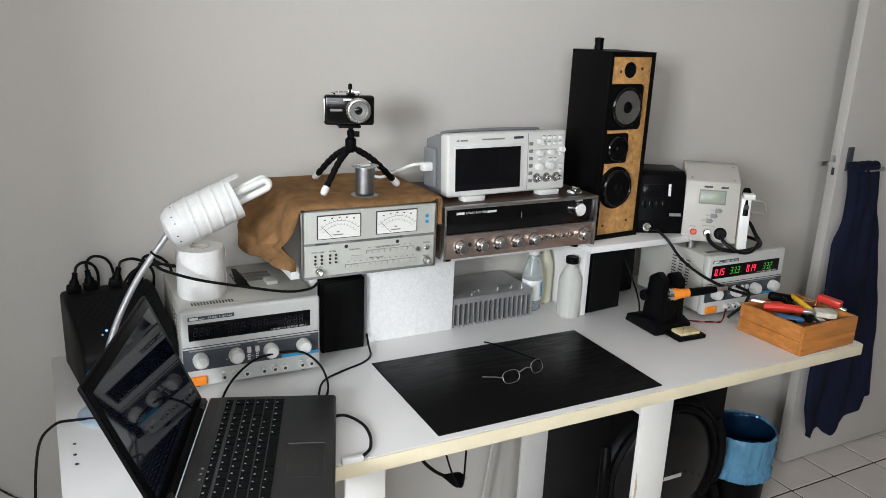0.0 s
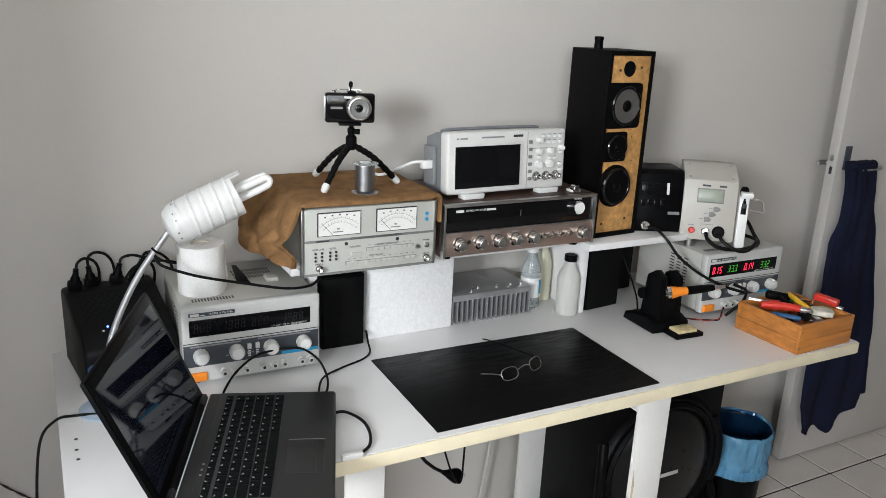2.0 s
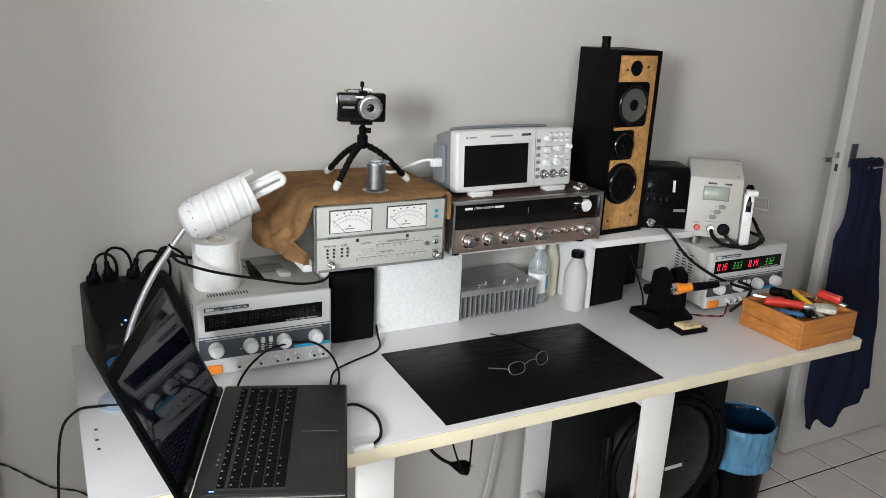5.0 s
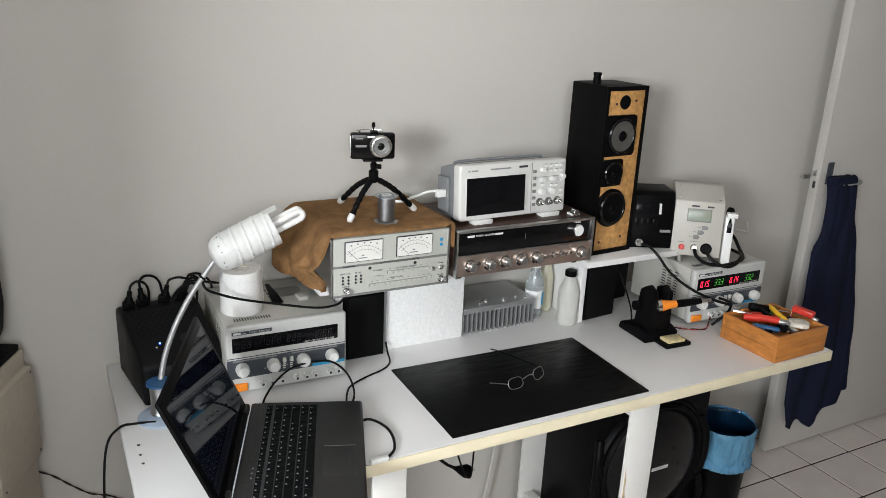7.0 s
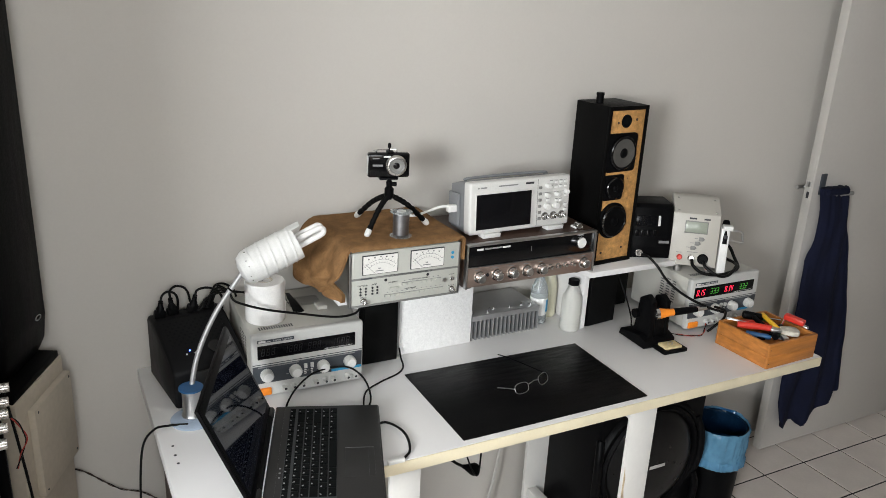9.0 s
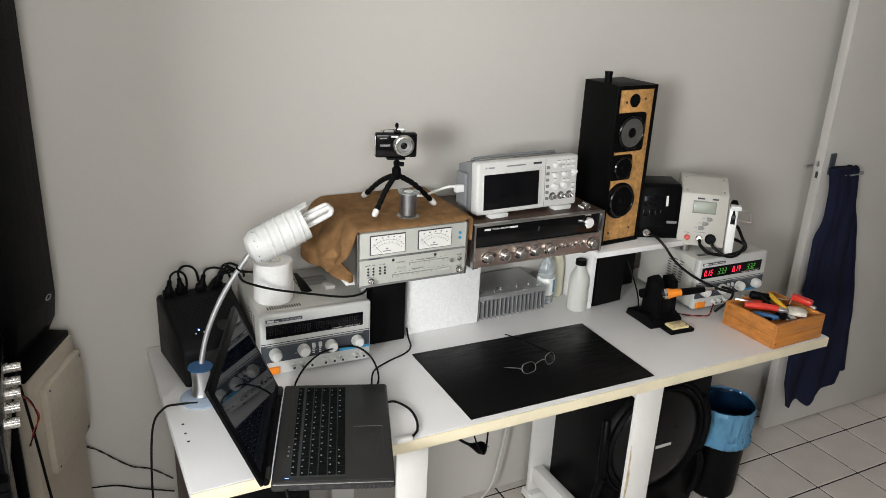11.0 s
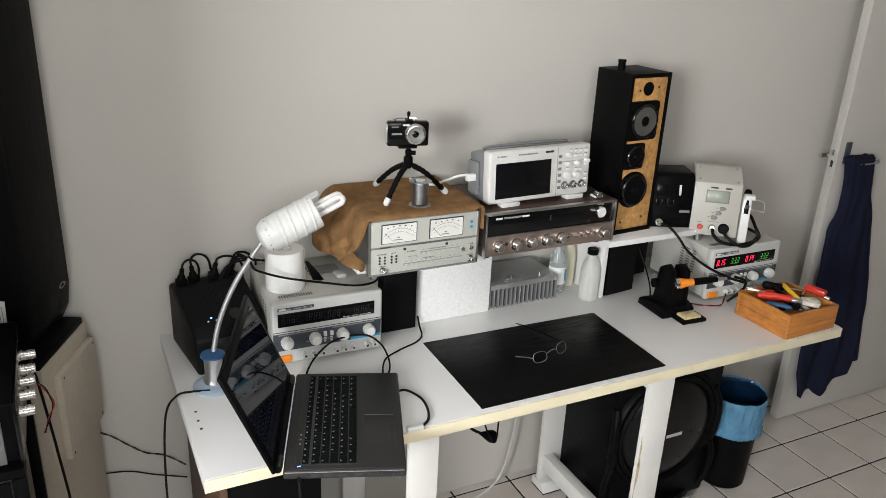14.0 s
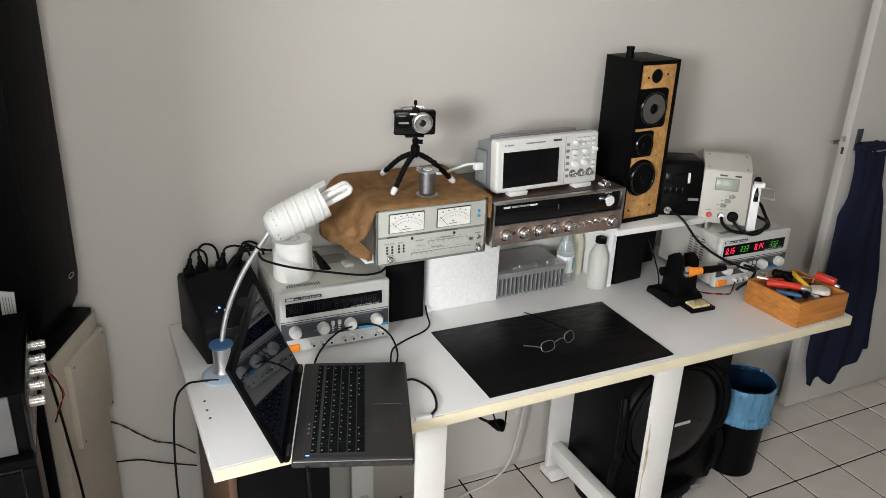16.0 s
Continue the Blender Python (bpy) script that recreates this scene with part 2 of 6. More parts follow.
def tube(pts, r, n=8, k=6, dst=None, m=None, taper=None):
    path = smooth_path(pts, k) if k else [Vector(p) for p in pts]
    bm = bmesh.new()
    rings, up = [], Vector((0.13, 0.21, 0.97)).normalized()
    for i, p in enumerate(path):
        d = (path[min(i + 1, len(path) - 1)] - path[max(i - 1, 0)]).normalized()
        u = (up - d * up.dot(d))
        if u.length < 1e-3:
            u = d.orthogonal()
        u.normalize()
        up = u
        v = d.cross(u)
        rr = r if taper is None else r * (1 + (taper - 1) * i / (len(path) - 1))
        rings.append([bm.verts.new(p + rr * (u * math.cos(2 * math.pi * j / n) + v * math.sin(2 * math.pi * j / n))) for j in range(n)])
    for a, b in zip(rings, rings[1:]):
        for j in range(n):
            bm.faces.new((a[j], a[(j + 1) % n], b[(j + 1) % n], b[j]))
    bm.faces.new(rings[0][::-1]), bm.faces.new(rings[-1])
    bmesh.ops.recalc_face_normals(bm, faces=bm.faces)
    if dst is None:
        if m is not None:
            bmesh.ops.transform(bm, matrix=m, verts=bm.verts)
        return bm
    return add(dst, bm, m)


def prism(outline, axis, a, b, bev=0.0, dst=None, m=None):
    """An outline in a plane, drawn out along an axis from a to b. axis x: (y, z) pairs; y: (x, z); z: (x, y)."""
    bm = bmesh.new()
    put = {"x": lambda p, s: (s, p[0], p[1]), "y": lambda p, s: (p[0], s, p[1]), "z": lambda p, s: (p[0], p[1], s)}[axis]
    lo, hi = [bm.verts.new(put(p, a)) for p in outline], [bm.verts.new(put(p, b)) for p in outline]
    n = len(outline)
    bm.faces.new(lo), bm.faces.new(hi[::-1])
    for i in range(n):
        bm.faces.new((lo[i], hi[i], hi[(i + 1) % n], lo[(i + 1) % n]))
    bmesh.ops.recalc_face_normals(bm, faces=bm.faces)
    if bev > 0:
        bmesh.ops.bevel(bm, geom=bm.edges[:], offset=bev, segments=2, profile=0.5, affect="EDGES", clamp_overlap=True)
    if dst is None:
        if m is not None:
            bmesh.ops.transform(bm, matrix=m, verts=bm.verts)
        return bm
    return add(dst, bm, m)


def mesh_of(name, bm, material, sharp=32):
    me = bpy.data.meshes.new(name)
    bm.to_mesh(me)
    bm.free()
    me.materials.append(material)
    me.polygons.foreach_set("use_smooth", [True] * len(me.polygons))
    me.set_sharp_from_angle(angle=radians(sharp))
    return me


def part(name, bm, material, parent, label="", at=None, sharp=32):
    ob = new(name, mesh_of(name, bm, material, sharp))
    ob.parent = parent
    if at is not None:
        ob.matrix_basis = at
    return tagged(ob, label)


def again(ob, at, parent=None):
    """One more of a part, on the same mesh, at another place under its thing."""
    o = new(ob.name.split(".")[0], ob.data)
    o.parent = parent or ob.parent
    o.matrix_basis = at
    return o


def thing(name, label, category, at, group=""):
    ob = new(name)
    ob.empty_display_size = 0.05
    ob.matrix_world = at
    return tagged(ob, label, category, group)


def single(name, bm, material, label, category, at=None, group="", kind="", sharp=32):
    ob = new(name, mesh_of(name, bm, material, sharp))
    if at is not None:
        ob.matrix_world = at
    return tagged(ob, label, category, group, kind)


def letters(text, size, depth=0.0003, align="CENTER"):
    """Raised letters in the x-z plane, facing -y, as a bmesh."""
    c = bpy.data.curves.new("letters", "FONT")
    c.body, c.size, c.extrude, c.align_x, c.align_y = text, size, depth, align, "CENTER"
    c.resolution_u = 2
    o = bpy.data.objects.new("letters", c)
    scene.collection.objects.link(o)
    dg = bpy.context.evaluated_depsgraph_get()
    me = bpy.data.meshes.new_from_object(o.evaluated_get(dg))
    bm = bmesh.new()
    bm.from_mesh(me)
    bpy.data.objects.remove(o)
    bpy.data.curves.remove(c)
    bpy.data.meshes.remove(me)
    bmesh.ops.transform(bm, matrix=pose(0, 0, 0, 90, 0, 0), verts=bm.verts)
    return bm


def rounded(w, h, r, n=5):
    """The outline of a rounded rectangle, w by h to each side of the middle."""
    return [(sx * (w - r) + r * math.cos(radians(q + 90 * i / n)), sz * (h - r) + r * math.sin(radians(q + 90 * i / n))) for sx, sz, q in ((1, 1, 0), (-1, 1, 90), (-1, -1, 180), (1, -1, 270)) for i in range(n + 1)]


def at_front(x, y, z):
    return pose(x, y, z, 90, 0, 0)


# ---------- the room ----------
WY, XL, XR, YB, HT = 0.66, -4.0, 3.9, -2.9, 2.7


def structure(name, bm, material, label, category):
    return single(name, bm, material, label, category, kind="structure")


structure("wall_north", box(XL, XR, WY, WY + 0.15, -0.1, HT), WALL, "plain warm off-white painted wall behind the desk", "wall")
structure("wall_east", box(XR, XR + 0.15, YB - 0.15, WY + 0.15, -0.1, HT), ROOM, "plain unseen side wall, beige darkened to cut bounce light", "wall")
structure("ceiling", box(XL - 0.15, XR + 0.15, YB - 0.15, WY + 0.15, HT, HT + 0.12), CEIL, "plain white painted ceiling", "ceiling")


def window_wall(name, m, a, b, windows, z0, z1):
    """A wall along x from a to b, its room side at y = 0, with windows from z0 to z1."""
    wb, left = bmesh.new(), a
    for w0, w1 in windows:
        box(left, w0, -0.15, 0, z0, z1, dst=wb)
        left = w1
    for x0, x1, u0, u1 in ((left, b, z0, z1), (a, b, -0.1, z0), (a, b, z1, HT)):
        box(x0, x1, -0.15, 0, u0, u1, dst=wb)
    structure(name, wb, ROOM, "beige painted wall with two window openings", "wall").matrix_world = m
    for number, (w0, w1) in enumerate(windows, 1):
        w = structure("window_%d" % number, box(w0, w1, -0.1, -0.05, z0, z0 + 0.04), WHITEP, "white framed window letting in daylight", "window")
        w.matrix_world = m
        for x0, x1, u0, u1 in ((w0, w0 + 0.04, z0 + 0.04, z1 - 0.04), (w1 - 0.04, w1, z0 + 0.04, z1 - 0.04), (w0, w1, z1 - 0.04, z1)):
            part("window_frame", box(x0, x1, -0.1, -0.05, u0, u1), WHITEP, w)
        p = part("pane", box(w0 + 0.04, w1 - 0.04, -0.08, -0.076, z0 + 0.04, z1 - 0.04), PANE, w)
        p.visible_shadow = False


# the second opening is added to go with the fill lamp
window_wall("wall_south", pose(0, YB, 0), XL - 0.15, XR + 0.15, ((-3.55, -2.35), (-1.1, 0.1)), 1.2, 2.53)
structure("wall_west", box(XL - 0.15, XL, YB, WY + 0.15, -0.1, HT), ROOM, "plain unseen side wall, beige darkened to cut bounce light", "wall")
# unseen wall, added to keep window light off the desk's left end
structure("wall_return", box(XL, -0.74, -0.5, -0.36, 0.0, HT), ROOM, "unseen plain beige wall added to shade the left corner", "wall")
ground = structure("floor", box(XL, XR, YB, WY, -0.1, -0.004), GROUT, "dark grouted floor of pale square ceramic tiles", "floor")


# ---------- the desk ----------
DT = 0.79
DX = 1.834


def build_desk():
    d = thing("desk", "long white laminate workbench with cream edge and white legs", "desk", pose(0, 0, 0))
    top = part("tabletop", box(0, DX, 0.004, 0.655, DT - 0.03, DT, 0.002), LAMINATE, d)
    part("edge_band", box(0.0, DX, 0.0, 0.0035, DT - 0.0302, DT - 0.0012, 0.001), EDGE, top, "yellowed cream edge band")
    for x0, x1, b0, b1 in ((0.455, 0.533, 0.476, 0.548), (1.148, 1.239, 1.203, 1.303)):
        leg = part("leg", box(x0, x1, 0.035, 0.045, 0.02, DT - 0.0305, 0.002), LEGP, d)
        part("foot", box(x0 - 0.008, x1 + 0.008, 0.0, 0.062, 0.006, 0.0195, 0.004), LEGP, leg)
        part("foot_pad", box(x0 - 0.005, x1 + 0.005, 0.003, 0.059, 0.0, 0.0058, 0.001), RUBBER, leg, "black rubber pad")
        leg = part("leg", box(b0, b1, 0.556, 0.57, 0.036, DT - 0.0305, 0.002), LEGP, d)
        part("foot", prism([(0.508, 0.006), (0.59, 0.006), (0.586, 0.036), (0.53, 0.036)], "x", b0 - 0.006, b0 + 0.072, 0.003), LEGP, leg)
        part("foot_pad", box(b0 - 0.004, b0 + 0.07, 0.51, 0.588, 0.0, 0.0058, 0.001), RUBBER, leg, "black rubber pad")
        part("stretcher", box(b0 + 0.012, b0 + 0.05, 0.0495, 0.5555, 0.075, 0.135, 0.002), LEGP, d)
        part("side_rail", box(x0 + 0.03, x0 + 0.06, 0.0495, 0.5555, DT - 0.1, DT - 0.031, 0.003), LEGP, d)
    part("rust_stain", prism([(1.1525, 0.30), (1.156, 0.33), (1.1545, 0.38), (1.1605, 0.43), (1.162, 0.47), (1.1575, 0.5), (1.159, 0.53), (1.1525, 0.57), (1.152, 0.4)], "y", 0.0343, 0.0351), RUST, d, "brownish rust stain")
    for x, y in ((0.026, 0.253), (0.025, 0.215), (0.026, 0.182)):
        part("screw_hole", cyl(0.0032, 0.0006, 14), INK, top, "dark drilled hole", pose(x, y, DT))
    part("screw", lathe([(0.005, 0), (0.005, -0.006), (0.003, -0.009), (0.0, -0.009)], 14), CHROME, top, "chrome screw head", pose(1.62, 0.012, DT - 0.03))
    return d


build_desk()
single("desk_mat", prism([(0.632, 0.02), (1.178, 0.018), (1.186, 0.347), (0.636, 0.359)], "z", DT, DT + 0.003, 0.0008), MATRUB, "black rubber work mat lying on the desk", "mat")

# the raised shelf along the wall side of the desk
SZ = 1.0


def build_shelf():
    s = thing("desk_shelf", "white raised shelf standing at the back of the desk", "shelf", pose(0, 0, 0))
    part("board", box(0.478, 1.236, 0.44, 0.655, SZ - 0.018, SZ, 0.002), LAMINATE, s)
    part("board", box(1.2365, 1.585, 0.374, 0.655, SZ - 0.018, SZ, 0.002), LAMINATE, s)
    part("upright", box(1.264, 1.282, 0.43, 0.65, DT, SZ - 0.0185, 0.0015), LAMINATE, s)
    part("upright", box(0.53, 0.548, 0.47, 0.65, DT, SZ - 0.0185, 0.0015), LAMINATE, s)


build_shelf()


# ---------- instruments ----------
SEG = {"0": "abcdef", "1": "bc", "2": "abged", "3": "abgcd", "4": "fgbc", "5": "afgcd", "6": "afgedc", "7": "abc", "8": "abcdefg", "9": "abcfgd"}


def seven(text, w, h, pitch, t):
    """Seven-segment digits in the x-z plane, facing -y, from x = 0."""
    bm, x = bmesh.new(), 0.0
    for ch in text:
        if ch == ".":
            box(x - pitch + w + t * 0.5, x - pitch + w + t * 1.4, -0.0004, 0, 0, t, dst=bm)
            continue
        for s in SEG[ch]:
            x0, x1, z0, z1 = {"a": (0, w, h - t, h), "d": (0, w, 0, t), "g": (0, w, h / 2 - t / 2, h / 2 + t / 2), "b": (w - t, w, h / 2, h), "c": (w - t, w, 0, h / 2),
                              "f": (0, t, h / 2, h), "e": (0, t, 0, h / 2)}[s]
            e = t * 0.18
            box(x + x0 + e, x + x1 - e, -0.0004, 0, z0 + e, z1 - e, dst=bm)
        x += pitch
    bmesh.ops.transform(bm, matrix=Matrix(((1, 0, 0.12, 0), (0, 1, 0, 0), (0, 0, 1, 0), (0, 0, 0, 1))), verts=bm.verts)
    return bm


def ribbed_knob(r, h, ribs=18, top=0.85):
    bm = bmesh.new()
    n = ribs * 2
    rings = []
    for rr, z in ((1.0, 0), (1.0, h * 0.75), (top, h)):
        rings.append([bm.verts.new((r * rr * (1 if i % 2 else 0.95) * math.cos(2 * math.pi * i / n), r * rr * (1 if i % 2 else 0.95) * math.sin(2 * math.pi * i / n), z)) for i in range(n)])
    for a, b in zip(rings, rings[1:]):
        for i in range(n):
            bm.faces.new((a[i], a[(i + 1) % n], b[(i + 1) % n], b[i]))
    bm.faces.new(rings[0][::-1]), bm.faces.new(rings[-1])
    return bm


def build_psu(name, at, label, readings):
    W, D, H = 0.285, 0.27, 0.175
    d = thing(name, label, "power supply", at, "bench power supplies")
    body = part("body", box(0.003, W - 0.003, 0.022, D, 0.012, H - 0.002, 0.003), PSUG, d)
    part("front_frame", box(0, W, 0.0, 0.0215, 0.010, H, 0.006, 3), PSUF, d)
    part("display_window", box(0.014, W - 0.022, -0.0015, 0.004, 0.112, 0.148, 0.001), DISPLAY, d, "dark tinted display window")
    part("nameplate", box(0.014, 0.105, -0.0012, 0.004, 0.155, 0.163, 0.0005), PANELD, d, "dark nameplate with pale marks")
    for x0, x1, z0, z1 in ((0.017, 0.034, 0.1565, 0.1617), (0.036, 0.046, 0.157, 0.1585)):
        part("plate_mark", box(x0, x1, -0.0017, -0.0012, z0, z1), PRINTW, d)
    part("lettering", letters("PS-5000  0-32V 0-3A", 0.0056, 0.0002), PRINTW, d, "small white lettering", pose(0.077, -0.0015, 0.1588))
    part("control_panel", box(0.0015, W - 0.004, -0.0012, 0.004, 0.047, 0.094, 0.0006), PANELD, d, "dark blue-grey control panel")
    part("panel_line", box(0.0015, W - 0.004, -0.0009, 0.002, 0.0975, 0.0990), INK, d)
    part("blue_stripe", box(0.20, W - 0.005, -0.0017, 0.002, 0.0475, 0.0545), BLUE, d, "blue stripe")
    part("panel_print", box(0.014, 0.115, -0.0016, -0.0010, 0.0895, 0.0925), INKG, d)
    part("panel_print", box(0.15, 0.262, -0.0016, -0.0010, 0.0895, 0.0925), INKG, d)
    part("lettering", letters("LABORATORY DC POWER SUPPLY", 0.0048, 0.0001), KNOBG, d, "small white lettering", pose(W - 0.068, -0.0017, 0.1155))
    k = None
    for fx in (0.12, 0.37, 0.62, 0.865):
        if k is None:
            k = part("knob", ribbed_knob(0.0155, 0.02), KNOBG, d, "pale grey ribbed knob", at_front(fx * W, -0.001, 0.071))
            part("knob_cap", cyl(0.011, 0.0012, 20, 0.0004), WHITEP, k, "", pose(0, 0, 0.02))
        else:
            k2 = again(k, at_front(fx * W, -0.001, 0.071))
            c = again(k.children[0], pose(0, 0, 0.02), k2)
    for x in (0.43, 0.46, 0.55, 0.28):
        part("panel_mark", box(x * W + 0.004, x * W + 0.010, -0.0016, -0.001, 0.062, 0.0645), INKG, d)
    for x in (0.463, 0.522):
        part("push_button", box(x * W - 0.004, x * W + 0.004, -0.007, 0.0, 0.072, 0.084, 0.001), KNOBG, d, "small pale push button")
        for z in (0.055, 0.060, 0.065):
            part("indicator", box(x * W - 0.003, x * W + 0.003, -0.0018, -0.001, z, z + 0.0025), PRINTW, d)
    part("power_switch", box(0.008, 0.046, -0.006, 0.004, 0.0145, 0.034, 0.0035, 3), ORANGE, d, "orange rocker power switch")
    t = None
    for fx in (0.275, 0.355, 0.435, 0.56, 0.64, 0.715, 0.845, 0.915):
        m = at_front(fx * W, -0.0005, 0.030)
        if t is None:
            t = part("terminal", lathe([(0.0075, 0), (0.0075, 0.003), (0.0055, 0.004), (0.0062, 0.012), (0.0062, 0.016), (0.003, 0.016), (0.003, 0.011), (0, 0.011)], 16), KNOBG, d, "grey binding-post socket", m)
            part("socket_hole", cyl(0.0034, 0.0006, 12), INK, t, "dark socket hole", pose(0, 0, 0.0158))
        else:
            again(t.children[0], pose(0, 0, 0.0158), again(t, m))
    s = None
    for row, y in enumerate((0.035, 0.150, 0.172, 0.194)):
        for i in range(14):
            if row == 0 and not 0 <= i < 14:
                continue
            m = pose(0.03 + i * 0.0062 + (0.11 if row else 0.0), y, H - 0.0018, 0, 0, 0)
            if s is None:
                s = part("vent_slot", box(-0.0016, 0.0016, 0, 0.016, 0, 0.0004), INK, body, "dark ventilation slot", m)
            else:
                again(s, m)
    for i in range(3):
        for r in range(9):
            again(s, pose(0.0028, 0.07 + i * 0.026, 0.075 + r * 0.0085, 0, -90, 0))
    for x in (0.03, W - 0.03):
        for y in (0.03, D - 0.03):
            part("foot", cyl(0.009, 0.0125, 14, 0.001), RUBBER, d, "", pose(x, y, 0))
    for i, (x, text) in enumerate(((0.022, readings[0]), (0.078, readings[1]), (0.138, readings[2]), (0.200, readings[3]))):
        lit = readings[4]
        m = (RED_LED, GREEN_LED)[i % 2] if lit else SEGOFF
        part("readout", seven(text, 0.0086, 0.019, 0.0124, 0.0023), m, d, ("lit red digits", "lit green digits")[i % 2] if lit else "unlit grey digits", pose(x, -0.0018, 0.121))
    return d


build_psu("power_supply", pose(0.234, 0.372, DT, 0, 0, -1), "grey laboratory power supply, switched off, on the desk", ("888", "1888", "888", "1888", False))
build_psu("power_supply", pose(1.56, 0.284, DT, 0, 0, -1), "grey laboratory power supply with red and green digits lit", ("0.15", "33.3", "0.14", "33.2", True))


def build_meter():
    W, D, H = 0.305, 0.27, 0.15
    d = thing("distortion_meter", "grey bench distortion meter with two analogue dials", "test instrument", pose(0.479, 0.362, SZ, 0, 0, 0))
    part("body", box(0.004, W - 0.004, 0.018, D, 0.008, H - 0.003, 0.003), PSUG, d)
    part("front_frame", box(0, W, 0.0, 0.0175, 0.006, H, 0.004), METERP, d)
    part("trim_bar", box(-0.001, W + 0.001, -0.002, 0.003, 0.0785, 0.0835, 0.0006), METERD, d, "dark grey trim bar")
    part("trim_bar", box(-0.001, W + 0.001, -0.0025, 0.003, 0.006, 0.011, 0.0006), METERD, d, "dark grey trim bar")
    part("side_trim", box(-0.0025, 0.0035, -0.0025, 0.012, 0.006, H + 0.001, 0.001), STEELB, d, "bright metal side trim")
    part("side_trim", box(W - 0.0035, W + 0.0025, -0.0025, 0.012, 0.006, H + 0.001, 0.001), STEELB, d, "bright metal side trim")
    for x in (0.032, 0.163):
        bez = part("dial", box(x, x + 0.096, -0.003, 0.003, 0.0905, 0.142, 0.0015), INK, d, "white dial with printed arcs and needle")
        face = part("dial_face", box(x + 0.002, x + 0.094, -0.0036, -0.003, 0.0925, 0.140), DIALW, bez)
        arc = bmesh.new()
        for rr, th in ((0.058, 0.0007), (0.049, 0.0004)):
            for i in range(22):
                a0, a1 = radians(45 + i * 4.09), radians(45 + (i + 1) * 4.09)
                prism([(rr * math.cos(a0), rr * math.sin(a0)), (rr * math.cos(a1), rr * math.sin(a1)), ((rr + th) * math.cos(a1), (rr + th) * math.sin(a1)), ((rr + th) * math.cos(a0), (rr + th) * math.sin(a0))], "y", -0.0003, 0, dst=arc)
            for i in range(12):
                a = radians(45 + i * 8.18)
                box(rr, rr + 0.0045, -0.0003, 0, -0.0003, 0.0003, dst=arc, m=pose(0, 0, 0, 0, -math.degrees(a), 0))
        part("scale", arc, INKG, bez, "", pose(x + 0.048, -0.0037, 0.071))
        for j in range(5):
            part("figure", box(x + 0.014 + j * 0.016, x + 0.018 + j * 0.016, -0.004, -0.0036, 0.131 + 0.004 * math.sin(j * 0.78), 0.1335 + 0.004 * math.sin(j * 0.78)), INK, bez)
        part("needle", box(0, 0.036, -0.0004, 0, -0.0004, 0.0004), INK, bez, "thin black needle", pose(x + 0.033, -0.0038, 0.0945, 0, -135, 0))
        part("figure", box(x + 0.034, x + 0.056, -0.004, -0.0036, 0.0985, 0.1008), INKG, bez)
        part("figure", box(x + 0.042, x + 0.048, -0.004, -0.0036, 0.1045, 0.1075), INKG, bez)
    for z in (0.123, 0.110):
        part("indicator", cyl(0.0042, 0.0012, 16), BLUE, d, "small blue indicator", at_front(0.284, -0.0005, z))
    part("nameplate", letters("2 CH AUTOMATIC DISTORTION METER", 0.0068, 0.0002), INK, d, "small dark lettering", pose(0.165, -0.0025, 0.0812))
    part("logo_mark", box(0.028, 0.058, -0.0024, -0.002, 0.0795, 0.0825), PANELD, d)
    for text, x, z, s in (("INPUT LEVEL", 0.034, 0.063, 0.0048), ("FILTER", 0.066, 0.063, 0.0048), ("FUNCTION", 0.116, 0.0625, 0.0048), ("DISTORTION RANGE", 0.19, 0.0625, 0.0052), ("INPUT RANGE", 0.165, 0.0395, 0.005),
                          ("POWER", 0.285, 0.062, 0.0045), ("INPUT A", 0.036, 0.031, 0.0045), ("INPUT B", 0.285, 0.031, 0.0045)):
        part("lettering", letters(text, s, 0.0002), INK, d, "", pose(x, -0.0004, z))
    b = None
    for x in [0.028, 0.042, 0.060, 0.073]:
        for z in (0.055, 0.047, 0.039):
            m = at_front(x, -0.0002, z)
            if b is None:
                b = part("small_button", cyl(0.0026, 0.003, 12, 0.0005), INK, d, "small black button", m)
            else:
                again(b, m)
    b = None
    for k, (x0, n, z) in enumerate(((0.142, 8, 0.049), (0.095, 12, 0.022))):
        part("button_slot", box(x0 - 0.001, x0 + n * 0.0137 + 0.001, -0.0008, 0.0, z + 0.0015, z + 0.009), INKG, d)
        for i in range(n):
            m = pose(x0 + i * 0.0137 + 0.0068, -0.001, z + 0.0052)
            if b is None:
                b = part("range_button", box(-0.0063, 0.0063, -0.003, 0.001, -0.0032, 0.0032, 0.0008), METERP, d, "pale grey range button", m)
            else:
                again(b, m)
            part("range_mark", box(-0.0022, 0.0022, -0.0004, 0, -0.0008, 0.0008), INKG, d, "", pose(x0 + i * 0.0137 + 0.0068, -0.0003, z + 0.0142))
    again(b, pose(0.113, -0.001, 0.0465))
    again(b, pose(0.123, -0.001, 0.0465))
    for x in (0.096, 0.214):
        part("screw_cap", cyl(0.004, 0.0015, 14, 0.0004), INK, d, "black round cap", at_front(x, -0.0003, 0.071))
    for x, z in ((0.036, 0.021), (0.285, 0.021)):
        c = part("connector", lathe([(0.0085, 0), (0.0085, 0.003), (0.006, 0.0035), (0.006, 0.013), (0.0042, 0.013), (0.0042, 0.004), (0, 0.004)], 18), CHROME, d, "chrome coaxial socket", at_front(x, -0.0003, z))
